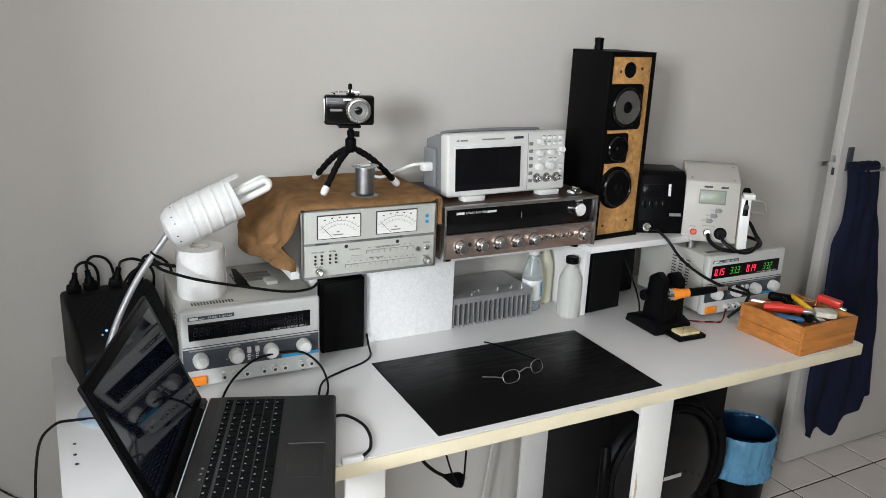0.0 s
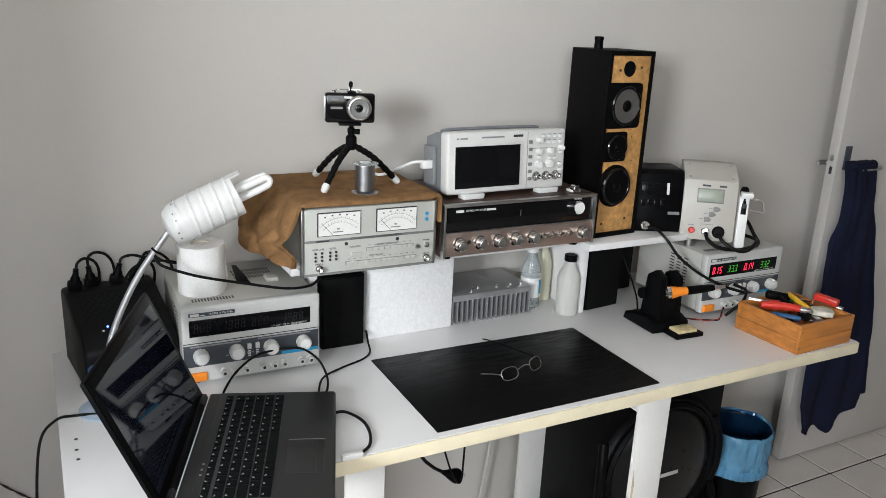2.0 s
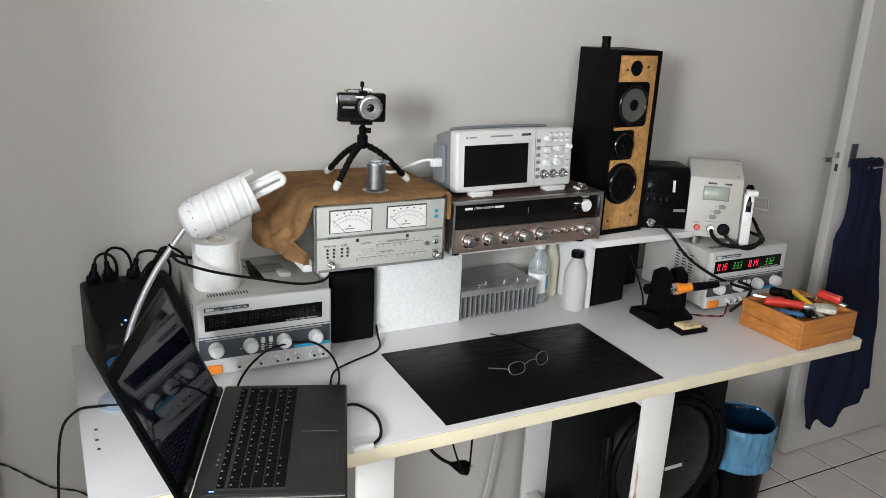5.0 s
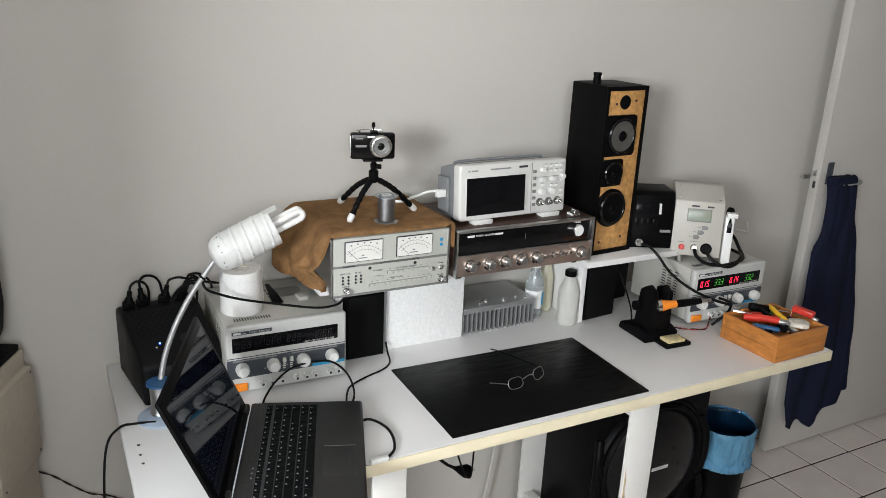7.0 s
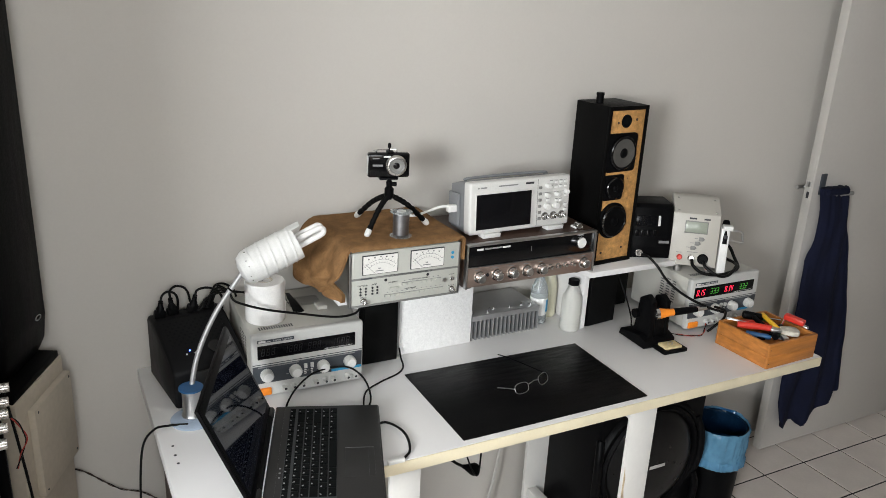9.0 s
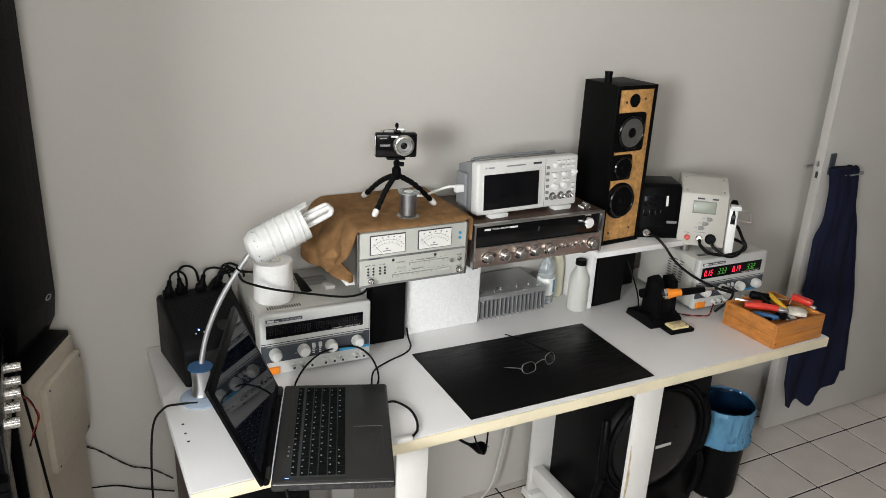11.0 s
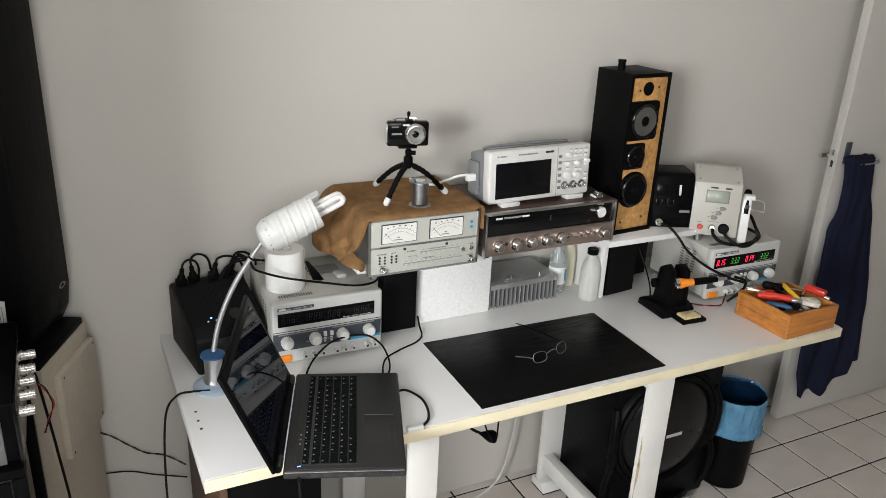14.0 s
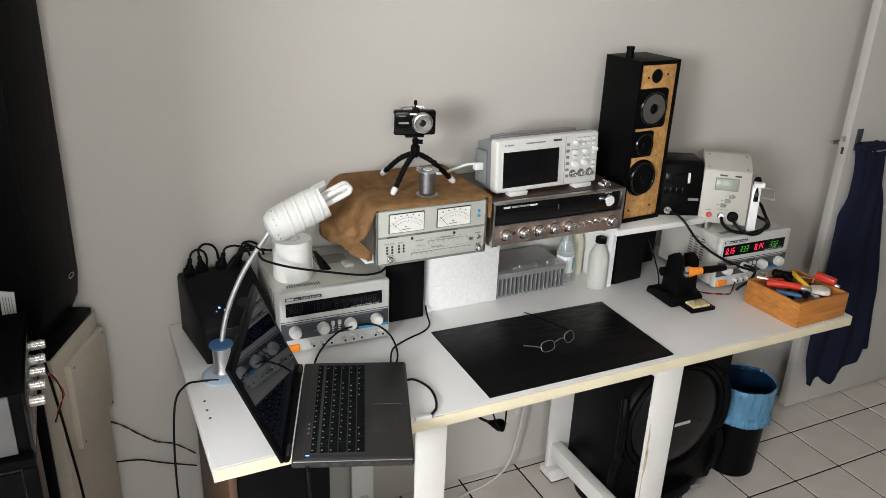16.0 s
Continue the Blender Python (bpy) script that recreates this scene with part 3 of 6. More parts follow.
    c = part("toggle_switch", lathe([(0.006, 0), (0.006, 0.003), (0.003, 0.004), (0.0022, 0.012), (0.0, 0.0125)], 14), CHROME, d, "chrome toggle switch", pose(0.285, -0.0003, 0.0505, 70, 0, 0))
    part("earth_post", lathe([(0.005, 0), (0.005, 0.006), (0.0, 0.0065)], 14), STEELB, d, "", at_front(0.262, -0.0003, 0.05))
    for x in (0.03, W - 0.03):
        for y in (0.03, D - 0.03):
            part("foot", cyl(0.009, 0.0085, 14), RUBBER, d, "", pose(x, y, 0))


build_meter()


def build_towel():
    """A thick cloth over the meter: across its top and down its two sides."""
    nd, nt, nr, nv = 26, 22, 10, 40
    nu = nd + nt + nr
    bm = bmesh.new()
    hem = [(0.0, 0.128), (0.1, 0.134), (0.22, 0.126), (0.4, 0.138), (0.6, 0.142), (0.8, 0.118), (1.0, 0.10)]
    out = [(0.0, 0.018), (0.12, 0.034), (0.3, 0.036), (0.6, 0.056), (0.85, 0.062), (1.0, 0.046)]

    def surf(i, j, off):
        v = j / (nv - 1)
        y = 0.355 + v * 0.288
        if i < nd:
            t = 1 - i / nd
            drop = np.interp(v, *zip(*hem))
            b = np.interp(v, *zip(*out))
            w = noise.noise((t * 2.2, v * 4.0, 3.0))
            swell = math.sin(min(1.0, t * 1.25 + 0.02) * math.pi * 0.62)
            ply = 0.011 * math.sin(v * 15 + 3.2 * t + 2.0 * w) * min(1, t * 1.6)
            ply += 0.007 * math.sin(t * 13 - v * 6 + 3 * w) * min(1, t * 1.4)
            ply += 0.013 * (abs(math.sin(v * 8.5 + t * 2.6)) - 0.55) * min(1, t * 1.5)
            ply += 0.009 * max(0, 1 - abs(t - 0.62 - 0.12 * math.sin(v * 5)) / 0.07)
            ply += 0.018 * max(0, 1 - abs(v - 0.1) / 0.12) * max(0, 1 - abs(t - 0.82) / 0.3)
            x = 0.481 - b * swell - max(-0.004, ply)
            z = 1.162 - drop * (t ** 1.12) + 0.006 * w * t
            y += 0.012 * w * t - 0.012 * max(0, 1 - v / 0.15) * t
            nrm = Vector((-1, -0.2, 0.6 * (1 - t))).normalized()
            return Vector((x, y, z)) + nrm * off * (1 + 0.9 * max(0, t - 0.8) * 5)
        if i < nd + nt:
            t = (i - nd) / nt
            x = 0.481 + t * 0.302
            w = noise.noise((x * 11, y * 12, 0.0))
            z = 1.1605 + 0.0034 * max(0, w) + 0.004 * max(0, noise.noise((x * 5 + y * 9, y * 4 - x * 3, 4.0))) * max(0, 1 - abs(t - 0.2) / 0.3)
            z -= (0.006, 0.002, 0.0005)[j] if j < 3 else 0
            return Vector((x, y - (0.002 if j == 0 else 0), z + off))
        t = (i - nd - nt) / (nr - 1)
        a = min(1, t * 2.2) * math.pi / 2
        return Vector((0.783 + (0.006 + off) * math.sin(a), y, 1.1545 + (0.006 + off) * math.cos(a) - max(0, t - 0.45) * 0.095 + 0.004 * math.sin(v * 9) * t))

    lo = [[bm.verts.new(surf(i, j, 0.0006)) for j in range(nv)] for i in range(nu)]
    hi = [[bm.verts.new(surf(i, j, 0.0075)) for j in range(nv)] for i in range(nu)]
    for i in range(nu - 1):
        for j in range(nv - 1):
            bm.faces.new((hi[i][j], hi[i + 1][j], hi[i + 1][j + 1], hi[i][j + 1]))
            bm.faces.new((lo[i][j], lo[i][j + 1], lo[i + 1][j + 1], lo[i + 1][j]))
    for i in range(nu - 1):
        for j in (0, nv - 1):
            bm.faces.new((lo[i][j], lo[i + 1][j], hi[i + 1][j], hi[i][j]))
    for j in range(nv - 1):
        for i in (0, nu - 1):
            bm.faces.new((lo[i][j], hi[i][j], hi[i][j + 1], lo[i][j + 1]))
    bmesh.ops.recalc_face_normals(bm, faces=bm.faces)
    return single("towel", bm, TOWEL, "thick brown towel draped over the distortion meter", "towel", sharp=70)


build_towel()


def build_receiver():
    W, D, H = 0.425, 0.27, 0.126
    d = thing("stereo_receiver", "vintage stereo receiver in a dark wood case on the shelf", "stereo receiver", pose(0.806, 0.362, SZ, 0, 0, 0))
    part("case", box(0, W, 0.012, D, 0.012, H + 0.012, 0.003), WALNUT, d, "dark wood veneer case")
    part("glass_panel", box(0.006, W - 0.006, 0.002, 0.0118, 0.072, H + 0.004, 0.001), BLACKG, d, "black glass dial panel")
    part("lower_panel", box(0.006, W - 0.006, -0.001, 0.0118, 0.015, 0.0715, 0.0015), BROWNAL, d, "bronze brushed metal control panel")
    part("trim_strip", box(0.0, W, -0.003, 0.0115, H + 0.0045, H + 0.0115, 0.001), STEELB, d, "bright metal trim strip")
    part("trim_strip", box(0.003, W - 0.003, -0.002, 0.0017, 0.0705, 0.0725), STEELB, d, "bright metal trim strip")
    for x in (0.0, W - 0.0055):
        part("side_trim", box(x, x + 0.0055, -0.004, 0.0115, 0.012, H + 0.004, 0.001), STEELB, d, "bright metal side trim")
    part("logo_mark", box(0.032, 0.052, 0.0012, 0.002, 0.117, 0.1225), PRINTW, d)
    part("lettering", letters("STEREO RECEIVER", 0.0068, 0.0002, "LEFT"), PRINTW, d, "small white lettering", pose(0.056, 0.0017, 0.1195))
    part("print_bar", box(0.112, 0.136, 0.0013, 0.002, 0.117, 0.122), PRINTW, d)
    part("pointer", box(0.205, 0.2062, 0.0012, 0.002, 0.098, 0.112), METERD, d)
    part("lettering", letters("TUNING", 0.006, 0.0002), PRINTW, d, "", pose(0.37, 0.0017, 0.127))
    k = part("tuning_knob", lathe([(0.0165, 0), (0.0165, 0.012), (0.015, 0.014), (0.0, 0.014)], 28), CHROME, d, "pale metal tuning knob", at_front(0.368, 0.002, 0.107))
    part("knob_cap", cyl(0.0145, 0.0012, 24, 0.0004), WHITEP, k, "", pose(0, 0, 0.0138))
    k = None
    for x in (0.042, 0.097, 0.146, 0.194, 0.242, 0.388):
        m = at_front(x, -0.001, 0.043)
        if k is None:
            k = part("knob", lathe([(0.0165, 0), (0.0165, 0.002), (0.0135, 0.003), (0.0130, 0.018), (0.0115, 0.0198), (0.0, 0.0198)], 26), CHROME, d, "turned metal knob", m)
            part("knob_cap", lathe([(0.010, 0), (0.0085, 0.001), (0, 0.0004)], 22), STEELB, k, "", pose(0, 0, 0.0198))
        else:
            again(k.children[0], pose(0, 0, 0.0198), again(k, m))
    b = None
    for x in (0.271, 0.298, 0.323, 0.348):
        m = at_front(x, -0.001, 0.045)
        if b is None:
            b = part("push_button", lathe([(0.0075, 0), (0.0075, 0.002), (0.0055, 0.003), (0.0055, 0.012), (0.0, 0.0125)], 18), CHROME, d, "small chrome push button", m)
        else:
            again(b, m)
    part("jack", lathe([(0.005, 0), (0.005, 0.001), (0.003, 0.001), (0.003, 0.0002), (0, 0.0002)], 16), INK, d, "black jack socket", at_front(0.068, -0.0012, 0.046))
    for x in (0.036, 0.09, 0.14, 0.19, 0.238, 0.29, 0.34, 0.384):
        part("panel_print", box(x - 0.009, x + 0.009, -0.0014, -0.0008, 0.0625, 0.0645), INKG, d)
    for x in (0.03, W - 0.03):
        for y in (0.04, D - 0.03):
            part("foot", cyl(0.012, 0.0125, 16), RUBBER, d, "", pose(x, y, 0))
    s = thing("plug_adapter", "small clear and metal plug adapter lying on the receiver", "adapter", pose(1.187, 0.40, SZ + H + 0.012))
    part("barrel", cyl(0.009, 0.02, 18, 0.001), CHROME, s, "", pose(-0.004, 0.0, 0.009, 90, 0, 0))
    part("base", box(-0.014, 0.014, -0.012, 0.012, 0, 0.006, 0.002), WHITEP, s)


build_receiver()


def build_scope():
    W, D, H = 0.333, 0.105, 0.15
    RZ = SZ + 0.138
    d = thing("oscilloscope", "pale grey digital oscilloscope, screen dark, on the receiver", "oscilloscope", pose(0.828, 0.392, RZ, -3.5, 0, 2.5))
    part("front_shell", box(0, W, 0.0, 0.035, 0.012, H + 0.005, 0.007, 3), SCOPEW, d, "pale grey front shell")
    part("rear_shell", prism([(0.0352, 0.014), (D, 0.02), (D, H - 0.012), (0.06, H + 0.001), (0.0352, H + 0.001)], "x", 0.003, W - 0.003, 0.003), SCOPEG, d, "blue-grey rear shell")
    part("side_grip", box(-0.008, 0.0025, 0.05, D - 0.005, 0.03, H - 0.03, 0.004), SCOPEG, d)
    bez = part("screen_bezel", box(0.016, 0.207, -0.0015, 0.004, 0.022, 0.128, 0.001), SCOPEW, d)
    part("screen", box(0.019, 0.197, -0.0028, -0.0015, 0.026, 0.122, 0.0006), DISPLAY, bez, "dark glossy screen")
    part("panel_line", box(0.2185, 0.2195, -0.0008, 0.001, 0.018, H), METERD, d)
    part("logo_mark", prism([(0.022, 0.138), (0.030, 0.138), (0.026, 0.143)], "y", -0.0006, 0.001), INKG, d)
    part("print_bar", box(0.033, 0.052, -0.0006, 0.001, 0.138, 0.1415), INKG, d)
    part("print_bar", box(0.09, 0.152, -0.0006, 0.001, 0.139, 0.1425), INKG, d)
    part("print_bar", box(0.178, 0.205, -0.0006, 0.001, 0.139, 0.1445), INK, d)
    part("panel_line", box(0.235, W - 0.008, -0.0008, 0.001, 0.1095, 0.1105), METERD, d)
    b = None
    for i in range(6):
        m = pose(0.2275, -0.0002, 0.038 + i * 0.0175)
        if b is None:
            b = part("menu_button", box(-0.005, 0.005, -0.003, 0.001, -0.004, 0.004, 0.0012), METERD, d, "small grey menu button", m)
        else:
            again(b, m)
    b = None
    for x, z in [(0.265 + i * 0.0165, z) for z in (0.124, 0.138) for i in range(4)] + [(0.286, 0.085), (0.30, 0.0845), (0.318, 0.098), (0.318, 0.07), (0.255, 0.088), (0.318, 0.056)]:
        m = pose(x, -0.0002, z)
        if b is None:
            b = part("button", box(-0.0055, 0.0055, -0.003, 0.001, -0.003, 0.003, 0.001), WHITEP, d, "small white button", m)
        else:
            again(b, m)
        part("button_print", box(x - 0.005, x + 0.005, -0.0006, 0.001, z + 0.0042, z + 0.0056), INKG, d)
    k = None
    for x, z, r in ((0.25, 0.130, 0.0066), (0.25, 0.103, 0.0066), (0.283, 0.104, 0.0066), (0.316, 0.109, 0.0066), (0.25, 0.071, 0.009), (0.281, 0.072, 0.009)):
        m = at_front(x, -0.0002, z)
        k = part("knob", ribbed_knob(r, 0.014), WHITEP, d, "white ribbed knob", m)
    c = None
    for x in (0.247, 0.276, 0.305):
        m = at_front(x, -0.0002, 0.043)
        if c is None:
            c = part("connector", lathe([(0.0095, 0), (0.0095, 0.002), (0.0065, 0.003), (0.0065, 0.014), (0.0048, 0.014), (0.0048, 0.003), (0.0015, 0.003), (0.0015, 0.009), (0, 0.009)], 18), CHROME, d, "chrome coaxial socket", m)
            part("lug", box(-0.0095, 0.0095, -0.0015, 0.0015, 0.006, 0.009, 0.0005), CHROME, c)
        else:
            again(c.children[0], pose(0, 0, 0), again(c, m))
        part("socket_ring", cyl(0.0115, 0.0008, 20), METERD, d, "", at_front(x, 0.0, 0.043))
    for x in (0.045, 0.26):
        part("foot", prism([(-0.004, 0.012), (0.03, 0.012), (0.026, 0.0), (0.0, -0.001)], "x", x, x + 0.055, 0.0015), WHITEP, d, "white folding foot")
    part("rear_foot", box(0.03, W - 0.03, D - 0.03, D - 0.01, 0.0075, 0.0145, 0.002), SCOPEG, d)
    part("handle", tube([(0.03, 0.075, H - 0.004), (0.035, 0.07, H + 0.004), (0.16, 0.07, H + 0.006), (0.29, 0.07, H + 0.004), (0.295, 0.075, H - 0.004)], 0.004, 8, 5), SCOPEG, d, "grey carrying handle")
    part("usb_plug", box(-0.032, -0.002, 0.055, 0.072, 0.068, 0.088, 0.003), WHITEP, d, "pale plug in the side")


build_scope()


def lay_cable(name, pts, r, material, label, n=8):
    return single(name, tube(pts, r, n, 7), material, label, "cable")


def twisted(name, pts, label, r=0.0013, turns=90, other=None):
    """Two thin wires wound round one another along a path."""
    path = smooth_path(pts, 14)
    d = thing(name, label, "cable", pose(0, 0, 0))
    for k, m in enumerate((CABLEK, other or REDW)):
        pp, length = [], 0.0
        for i, p in enumerate(path):
            length += (p - path[i - 1]).length if i else 0
            a = length * turns + math.pi * k
            u = (path[min(i + 1, len(path) - 1)] - path[max(i - 1, 0)]).normalized()
            e1 = u.orthogonal().normalized()
            pp.append(p + 1.05 * r * (e1 * math.cos(a) + u.cross(e1) * math.sin(a)))
        part("strand", tube(pp, r, 6, 0), m, d)
    return d


lay_cable("cable", [(0.795, 0.462, 1.218), (0.775, 0.47, 1.215), (0.75, 0.49, 1.20), (0.725, 0.53, 1.178), (0.71, 0.60, 1.172), (0.705, 0.648, 1.15), (0.705, 0.652, 1.02)], 0.0035, WHITEP, "pale cable plugged into the oscilloscope's side")


def driver(parent, x, z, r, square, cone, label):
    """A loudspeaker driver on the baffle (facing -y)."""
    if square:
        f = part("driver", prism(rounded(r, r, r * 0.2), "y", -0.006, 0.002, 0.001), BLACKP, parent, label, pose(x, 0, z))
    else:
        f = part("driver", lathe([(r, 0), (r, 0.004), (r * 0.95, 0.006), (r * 0.9, 0.006)], 36), BLACKP, parent, label, at_front(x, 0.0005, z))
    q = r * 0.9
    m = pose(0, -0.0062, 0, 90, 0, 0) if square else pose(0, 0, 0.0062)
    part("surround", lathe([(q, 0.0), (q * 0.98, 0.007), (q * 0.92, 0.0095), (q * 0.84, 0.0085), (q * 0.8, 0.006), (q * 0.8, 0.0)], 40), BLACKG, f, "black rubber surround", m)
    part("cone", lathe([(q * 0.82, 0.0075), (q * 0.55, 0.0035), (q * 0.3, 0.0005), (0, 0.0005)], 40), cone, f, "", m)
    part("dust_cap", lathe([(q * 0.34, 0.0006), (q * 0.32, 0.006), (q * 0.2, 0.0115), (0, 0.0135)], 26), BLACKP, f, "", m)
    return f


def build_speaker():
    W, D, H = 0.152, 0.138, 0.478
    d = thing("bookshelf_speaker", "black bookshelf loudspeaker with bare chipboard front on the shelf", "loudspeaker", pose(1.279, 0.428, SZ, 0, 0, 4.5))
    part("cabinet", box(0, W, 0.0, D, 0, H, 0.002), BLACKV, d, "black vinyl wrapped cabinet")
    baf = part("baffle", box(0.009, W - 0.009, -0.0025, 0.004, 0.012, H - 0.012, 0.0008), CHIP, d, "bare chipboard baffle")
    for x0, x1, z0, z1 in ((0, 0.009, 0, H), (W - 0.009, W, 0, H), (0.009, W - 0.009, H - 0.012, H), (0.009, W - 0.009, 0, 0.012)):
        part("rim", box(x0, x1, -0.008, -0.0002, z0, z1, 0.001), BLACKV, d)
    for x, z, r, sq, cone in ((0.063, 0.343, 0.057, True, CONE), (0.046, 0.239, 0.038, True, BLACKP), (0.0585, 0.136, 0.0555, False, BLACKP)):
        driver(d, x, z, r, sq, cone, "black loudspeaker driver").location.y -= 0.0025
    p = part("port", lathe([(0.0195, 0), (0.0195, 0.0012), (0.017, 0.0014), (0.016, 0.0004), (0.0, 0.0003)], 28), KEY, d, "black bass port", at_front(0.071, -0.003, 0.434))
    s = None
    for x, z in ((0.040, 0.430), (0.112, 0.437), (0.112, 0.044), (0.03, 0.036), (0.104, 0.262), (0.112, 0.20)):
        part("screw_hole", cyl(0.004 if z > 0.4 or z < 0.1 else 0.0018, 0.0008, 12), WALNUT, d, "dark plug hole", at_front(x, -0.0026, z))
    k = single("plastic_stopper", lathe([(0.011, 0), (0.0115, 0.004), (0.0105, 0.02), (0.012, 0.024), (0.0115, 0.03), (0, 0.031)], 20), BLACKP, "small black plastic stopper standing on the loudspeaker", "stopper", pose(1.30, 0.50, SZ + H))


build_speaker()


def build_small_speaker(at, w, dpt, h):
    d = thing("desktop_speaker", "small plain black loudspeaker box under the shelf", "loudspeaker", at, "small speakers under the shelf")
    part("cabinet", box(0, w, 0.006, dpt, 0, h, 0.003), BLACKP, d)
    part("grille", box(0.003, w - 0.003, 0.0, 0.0057, 0.003, h - 0.003, 0.002), RUBBER, d, "black cloth grille")


build_small_speaker(pose(0.552, 0.449, DT, 0, 0, 0), 0.104, 0.15, 0.175)
build_small_speaker(pose(1.292, 0.431, DT, 0, 0, 6), 0.118, 0.10, 0.178)
build_small_speaker(pose(1.425, 0.535, DT, 0, 0, 4), 0.115, 0.10, 0.182)


def build_foam():
    bm = box(0.668, 0.899, 0.471, 0.6, DT, SZ - 0.0185, 0.003)
    return single("polystyrene_block", bm, FOAM, "white polystyrene foam block under the shelf", "foam block")


build_foam()


def build_heatsink():
    W, D, H = 0.238, 0.16, 0.078
    d = thing("heatsink", "finned grey aluminium heatsink lying on the desk", "heatsink", pose(0.904, 0.476, DT, 0, 0, 1))
    part("plate", box(0, W, 0.0, D, H - 0.016, H, 0.001), ALU, d)
    fin = None
    n = 17
    for i in range(n):
        m = pose(i * (W - 0.004) / (n - 1), 0, 0)
        if fin is None:
            fin = part("fin", box(0, 0.004, 0.002, D, 0, H - 0.016, 0.0006), ALU, d, "", m)
        else:
            again(fin, m)
    for x, y in ((0.012, 0.02), (0.06, 0.014), (0.075, 0.03), (0.088, 0.028), (0.142, 0.022), (0.185, 0.024), (0.215, 0.018)):
        part("bolt", lathe([(0.0045, 0), (0.0045, 0.003), (0.0025, 0.0035), (0.0025, 0.008), (0, 0.008)], 10), CHROME, d, "small metal bolt", pose(x, y, H))


build_heatsink()


def bottle(at, r, h, neck, material, cap, label, liquid=None):
    d = thing("bottle", label, "bottle", at, "bottles under the shelf")
    b = part("body", lathe([(r * 0.9, 0), (r, 0.004), (r, h * 0.62), (r * 0.92, h * 0.7), (neck * 1.25, h * 0.86), (neck, h * 0.9), (neck, h)], 28), material, d)
    part("cap", cyl(neck * 1.25, h * 0.11, 22, 0.0015), cap, d, "screw cap", pose(0, 0, h * 0.93))
    return d


bottle(pose(1.236, 0.446, DT), 0.031, 0.158, 0.0135, BOTTLEW, BLACKP, "milky white plastic bottle with a black cap")
b = bottle(pose(1.172, 0.53, DT), 0.027, 0.165, 0.012, BOTTLEC, WHITEP, "clear plastic bottle with a blue and white label")
part("label", lathe([(0.0272, 0.03), (0.0276, 0.031), (0.0276, 0.085), (0.0272, 0.086)], 28), WHITEP, b, "white paper label")
part("label_patch", prism([(0.0278 * math.cos(a), 0.0278 * math.sin(a)) for a in [radians(-70 + 8 * i) for i in range(8)]] + [(0.0284 * math.cos(a), 0.0284 * math.sin(a)) for a in [radians(-14 - 8 * i) for i in range(8)]], "z", 0.04, 0.08), BLUE, b, "blue label patch")
bottle(pose(1.232, 0.565, DT), 0.026, 0.165, 0.013, mat("yellowish_bottle", (0.55, 0.53, 0.4), 0.3, var=0.1), BLACKP, "yellowish bottle with a dark cap")


def build_flasher():
    """The small black station beside the loudspeaker."""
    W, D, H = 0.138, 0.13, 0.168
    d = thing("soldering_controller", "small black soldering station controller on the shelf", "soldering station", pose(1.434, 0.449, SZ, 0, 0, -24))
    part("body", prism([(0.0, 0.0), (D, 0.0), (D, H), (0.035, H), (0.022, H - 0.01), (0.0, 0.035)], "x", 0, W, 0.005), BLACKP, d)
    sl = math.degrees(math.atan2(0.022, H - 0.045))
    fr = pose(0, 0.0, 0.035, -sl, 0, 0)
    part("window", box(0.02, 0.085, -0.0015, 0.002, 0.065, 0.10, 0.001, m=fr), DISPLAY, d, "dark display window")
    part("bright_mark", box(0.09, 0.097, -0.0016, 0.002, 0.068, 0.10, m=fr), PRINTW, d)
    for i in range(4):
        part("slider", box(0.02 + i * 0.018, 0.032 + i * 0.018, -0.0012, 0.002, 0.035, 0.055, 0.001, m=fr), BLACKG, d)
    part("logo_mark", box(0.096, 0.128, -0.001, 0.001, 0.014, 0.022, m=fr), INKG, d)
    part("socket", lathe([(0.011, 0), (0.011, 0.006), (0.008, 0.008), (0.008, 0.02), (0, 0.02)], 18), LENSM, d, "metal cable connector", pose(0.035, 0.0, 0.017, 75, 0, 0))


build_flasher()


